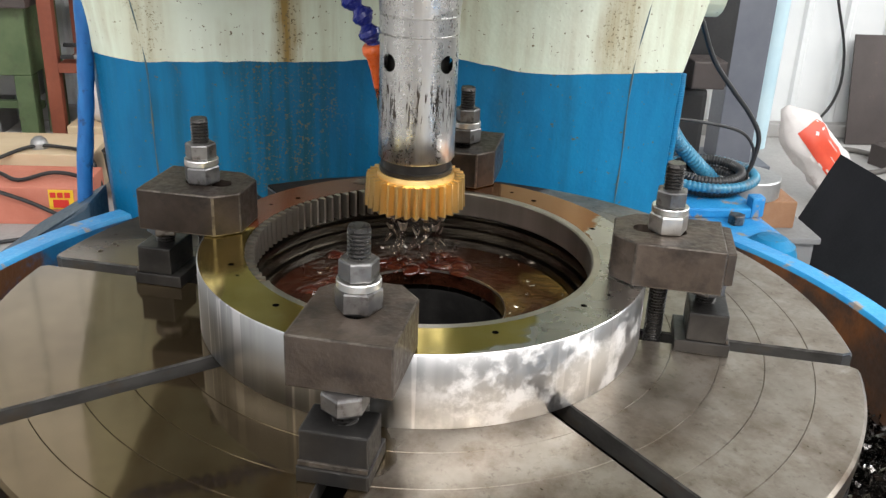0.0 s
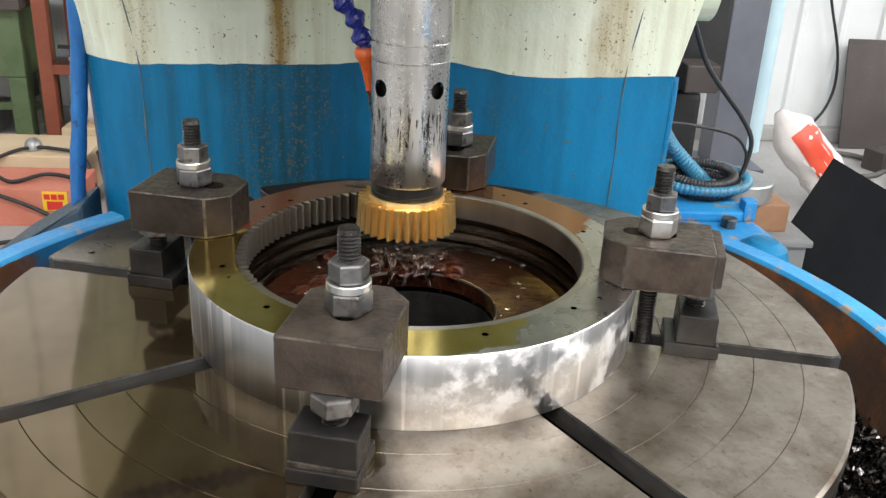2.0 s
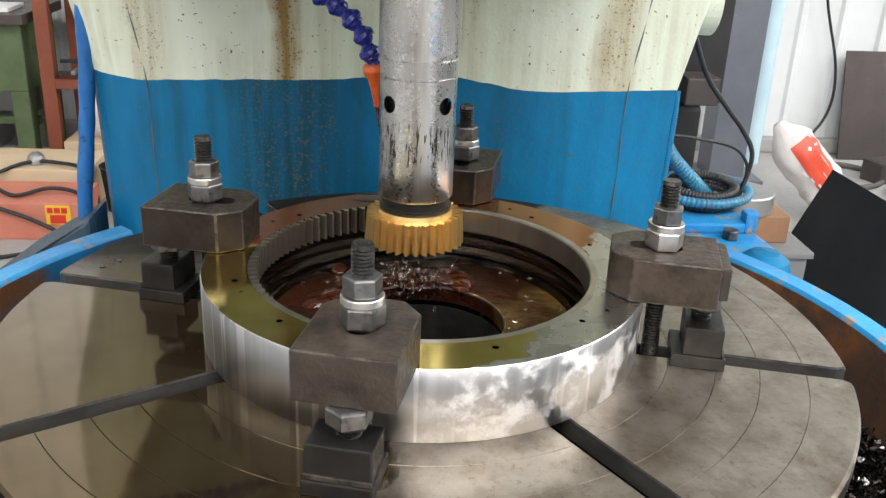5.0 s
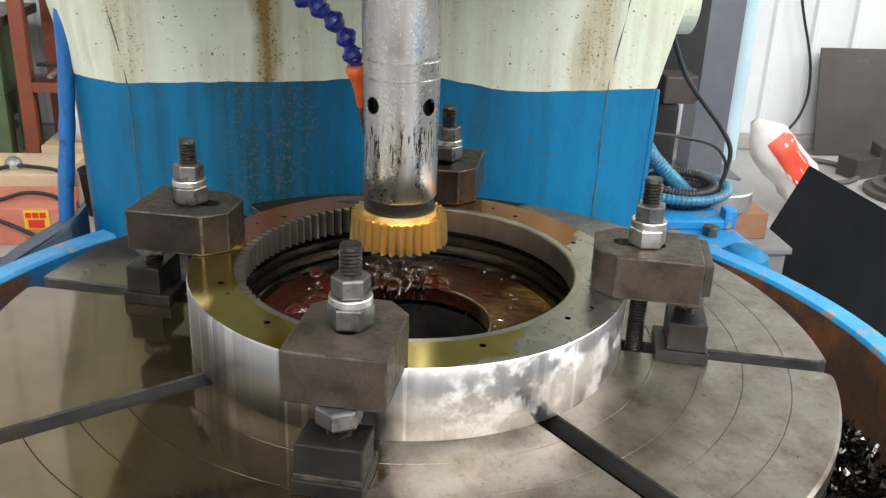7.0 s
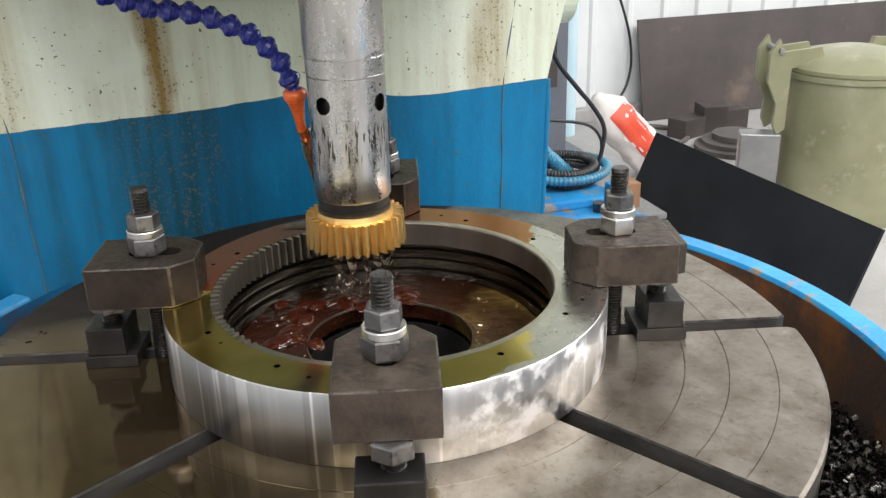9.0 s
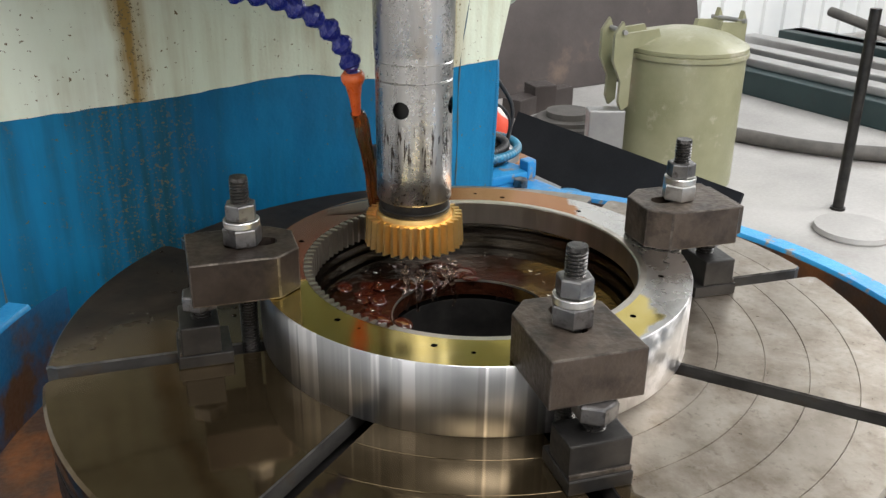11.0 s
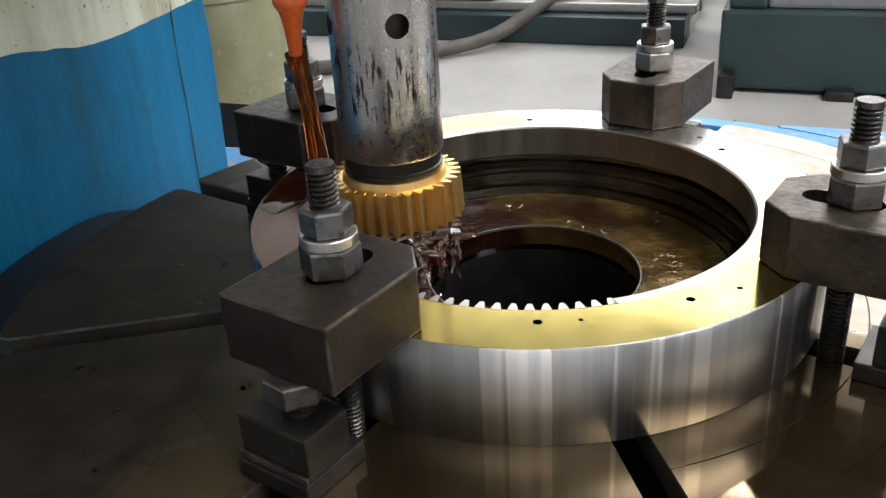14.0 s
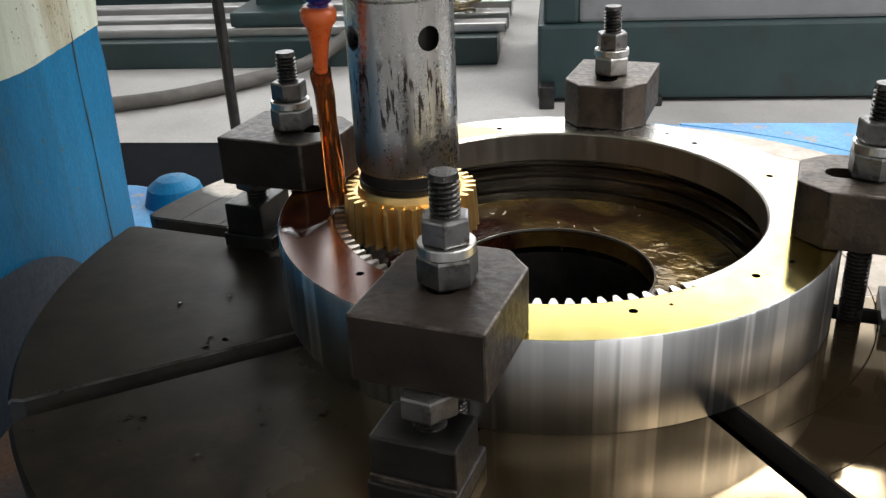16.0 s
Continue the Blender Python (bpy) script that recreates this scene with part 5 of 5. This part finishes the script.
for k in range(9):
    cx, cy, r = 5.15 + rnd.uniform(-0.08, 0.08), 0.72 + rnd.uniform(-0.06, 0.06), rnd.uniform(0.14, 0.30)
    pts = [(cx + r * 0.7 * math.cos(radians(t)), cy + r * math.sin(radians(t)), -0.69 + 0.016 * k + 0.02 * math.sin(radians(2 * t + 50 * k))) for t in range(0, 331, 30)]
    smooth(part("rope_turn", tube(pts, 0.010, 6), ROPE, rope), 60)
for i, (y, z, r) in enumerate(((1.3, -0.45, 0.035), (2.6, -0.5, 0.04))):
    o = smooth(obj("thick_cable", tube([(6.1, y - 1.1, z - 0.15), (6.0, y - 0.4, z), (5.9, y + 0.3, z - 0.1), (6.0, y + 1.2, z)], r, 10), RUBBER), 60)
    tagged(o, "thick grey cable lying across the machine bed", "cable", "cables on the bed")
redcan = thing("red_box", "small red box behind the machine bed", "box")
part("red_body", box(6.45, 6.7, 1.1, 1.4, FLOOR_Z, -0.55, 0.01), REDBAND, redcan)
for x, y, w, d, hh in ((7.2, 2.8, 0.5, 0.4, 0.5), (7.6, 1.4, 0.4, 0.6, 0.7), (7.4, 0.2, 0.4, 0.5, 0.9)):
    o = thing("machine_block", "dark machine block far across the hall", "machine", "far machines")
    part("block_base", box(x - w, x + w, y - d, y + d, FLOOR_Z, FLOOR_Z + hh * 0.6, 0.02), TEAL, o)
    part("block_top", box(x - w * 0.7, x + w * 0.7, y - d * 0.8, y + d * 0.8, FLOOR_Z + hh * 0.6 + 0.001, FLOOR_Z + hh, 0.02), GREYBOX, o)
small = tagged(obj("concrete_block", box(2.9, 3.1, -1.55, -1.35, FLOOR_Z, FLOOR_Z + 0.12, 0.006), FLOOR), "small pale block on the floor", "block")

# ---------------------------------------------------------------- left of the column
gb = thing("green_bench", "old green steel workbench with a drawer box", "workbench")
part("bench_slab", box(-3.2, -1.83, 3.55, 4.15, -0.17, -0.12, 0.004), PLATE, gb)
part("drawer_box", box(-3.1, -1.87, 3.62, 4.1, -0.52, -0.171, 0.006), GREENBENCH, gb)
for x in (-1.96, -3.1):
    for y in (3.62, 4.02):
        part("leg", box(x, x + 0.09, y, y + 0.09, FLOOR_Z, -0.521, 0.004), GREENBENCH, gb)
part("stretcher", box(-3.1, -1.9, 3.80, 3.85, -0.74, -0.70, 0.004), GREENBENCH, gb)
paper = tagged(obj("paper_sheet", box(-2.2, -1.92, 3.62, 3.85, -0.1195, -0.10, 0.002), WHITE), "stack of white paper on the bench", "paper")
rack = thing("red_rack", "red-brown steel shelf rack with tools", "rack")
for x in (-1.80, -1.05):
    for y in (3.62, 4.1):
        part("rack_post", box(x, x + 0.07, y, y + 0.05, FLOOR_Z, 1.0, 0.003), REDRACK, rack)
for z in (-0.45, 0.15, 0.7):
    part("rack_shelf", box(-1.73, -1.05, 3.62, 4.15, z - 0.05, z, 0.003), REDRACK, rack)
part("rack_back", box(-1.73, -1.05, 4.16, 4.18, FLOOR_Z, 1.0), BLACK_RUBBER, rack)
tools = thing("tool_pile", "pile of dark tools on the rack shelf", "tools")
rnd = random.Random(11)
for k in range(9):
    x, y = rnd.uniform(-1.68, -1.35), rnd.uniform(3.65, 3.8)
    t = part("tool", box(-0.09, 0.09, -0.012, 0.012, 0, 0.02, 0.003), (YELLOW if k == 2 else BLACK_RUBBER if k % 2 else GREYSTEEL), tools)
    t.matrix_local = pose(x, y, -0.449 + 0.018 * (k % 4), 0, rnd.uniform(-6, 6), rnd.uniform(0, 180))
bundle = smooth(obj("plastic_bag", lathe([(0, 0), (0.10, 0.0), (0.14, 0.06), (0.12, 0.16), (0.05, 0.24), (0, 0.25)], 20), BAG), 60)
bundle.location = (-1.50, 3.72, FLOOR_Z + 0.17)
tagged(bundle, "crumpled clear plastic bundle on a crate", "bundle")
crt = tagged(obj("wooden_crate", box(-1.70, -1.25, 3.55, 3.9, FLOOR_Z, FLOOR_Z + 0.169, 0.006), PLY), "low pale wooden crate under the rack", "crate")
board = tagged(obj("plywood_box", box(-2.6, -1.40, 2.95, 3.30, FLOOR_Z, FLOOR_Z + 0.205, 0.006), PLY), "long pale plywood box on the floor", "box")
dome = smooth(obj("steel_bowl", lathe([(0, 0), (0.04, 0), (0.04, 0.02), (0.033, 0.04), (0.017, 0.053), (0, 0.055)], 28), GREYSTEEL), 40)
dome.location = (-1.66, 3.05, FLOOR_Z + 0.206)
tagged(dome, "small domed steel cap on the plywood box", "cap")
pack = thing("salmon_carton", "salmon pink carton with a yellow label", "carton")
body = part("carton_body", box(-2.5, -1.335, 2.60, 2.90, FLOOR_Z, -0.762, 0.006), SALMON, pack)
label = part("label", box(-1.478, -1.375, 2.594, 2.5985, -0.855, -0.770), YELLOW, body, "yellow label with red bars")
for k in range(3):
    part("label_bar", box(-1.470 + 0.030 * k, -1.447 + 0.030 * k, 2.590, 2.5938, -0.803, -0.780), REDINK, label)
part("label_bar", box(-1.46, -1.395, 2.590, 2.5938, -0.848, -0.812), REDINK, label)
CABLES = ([(-2.2, 2.72, -0.75), (-1.9, 2.78, -0.75), (-1.7, 3.0, -0.71), (-1.55, 3.02, -0.71), (-1.40, 2.93, -0.72), (-1.33, 2.85, -0.85)],
          [(-2.1, 2.63, -0.752), (-1.8, 2.585, -0.75), (-1.6, 2.575, -0.80), (-1.45, 2.56, -0.86), (-1.32, 2.52, -0.92)],
          [(-2.0, 2.4, -0.92), (-1.7, 2.35, -0.92), (-1.4, 2.45, -0.92), (-1.1, 2.3, -0.92)],
          [(-1.95, 2.66, -0.75), (-1.75, 2.72, -0.735), (-1.62, 2.66, -0.75), (-1.50, 2.74, -0.74), (-1.36, 2.70, -0.755), (-1.30, 2.60, -0.83), (-1.28, 2.50, -0.92)])
for pts in CABLES:
    o = smooth(obj("floor_cable", tube(pts, 0.009, 8), BLACK_RUBBER), 60)
    tagged(o, "black cable trailing over the boxes", "cable", "cables by the rack")
bucket = smooth(obj("black_bucket", lathe([(0, 0), (0.08, 0), (0.10, 0.21), (0.105, 0.215), (0.098, 0.215), (0.08, 0.012), (0, 0.012)], 32), BLACK_RUBBER), 40)
bucket.location = (-1.26, 3.02, FLOOR_Z)
tagged(bucket, "small black plastic bucket beside the plywood box", "bucket")
lathe_far = thing("grey_lathe", "grey machine slide in front of the far wall", "machine")
part("slide", box(-3.0, -1.98, 4.0, 4.2, -0.72, -0.55, 0.01), GREYSTEEL, lathe_far)
part("slide_foot", box(-2.6, -2.2, 3.95, 4.2, FLOOR_Z, -0.721, 0.01), GREYSTEEL, lathe_far)


# ---------------------------------------------------------------- what moves
def motions():
    def stroke(t):
        return math.cos(2 * math.pi * (t - LAG) / PERIOD)
    times = [k / 15 for k in range(241)]
    walk(spindle, [(t, pose(SX, SY, 0.077 + 0.0213 * stroke(t))) for t in times])
    for d, x, y, i in drips:
        walk(d, [(t, pose(x + 0.003 * math.sin(9 * t + i), y, 0.019 - 0.036 * (1 - stroke(t)), 0, 0, 20 * math.sin(5 * t + 2 * i))) for t in times])
    walk(churn, [(t, pose(0, 0, 0.0012 * math.sin(2 * math.pi * (t - 0.2) / PERIOD), 0, 0, 2.5 * math.sin(2 * math.pi * t / PERIOD))) for t in times])
    walk(froth, [(t, pose(0, 0, 0.003 - 0.003 * stroke(t - 0.15), 0, 0, 4 * math.sin(2 * math.pi * t / PERIOD + 1))) for t in times])


PERIOD, LAG = 0.75, 0.0
motions()
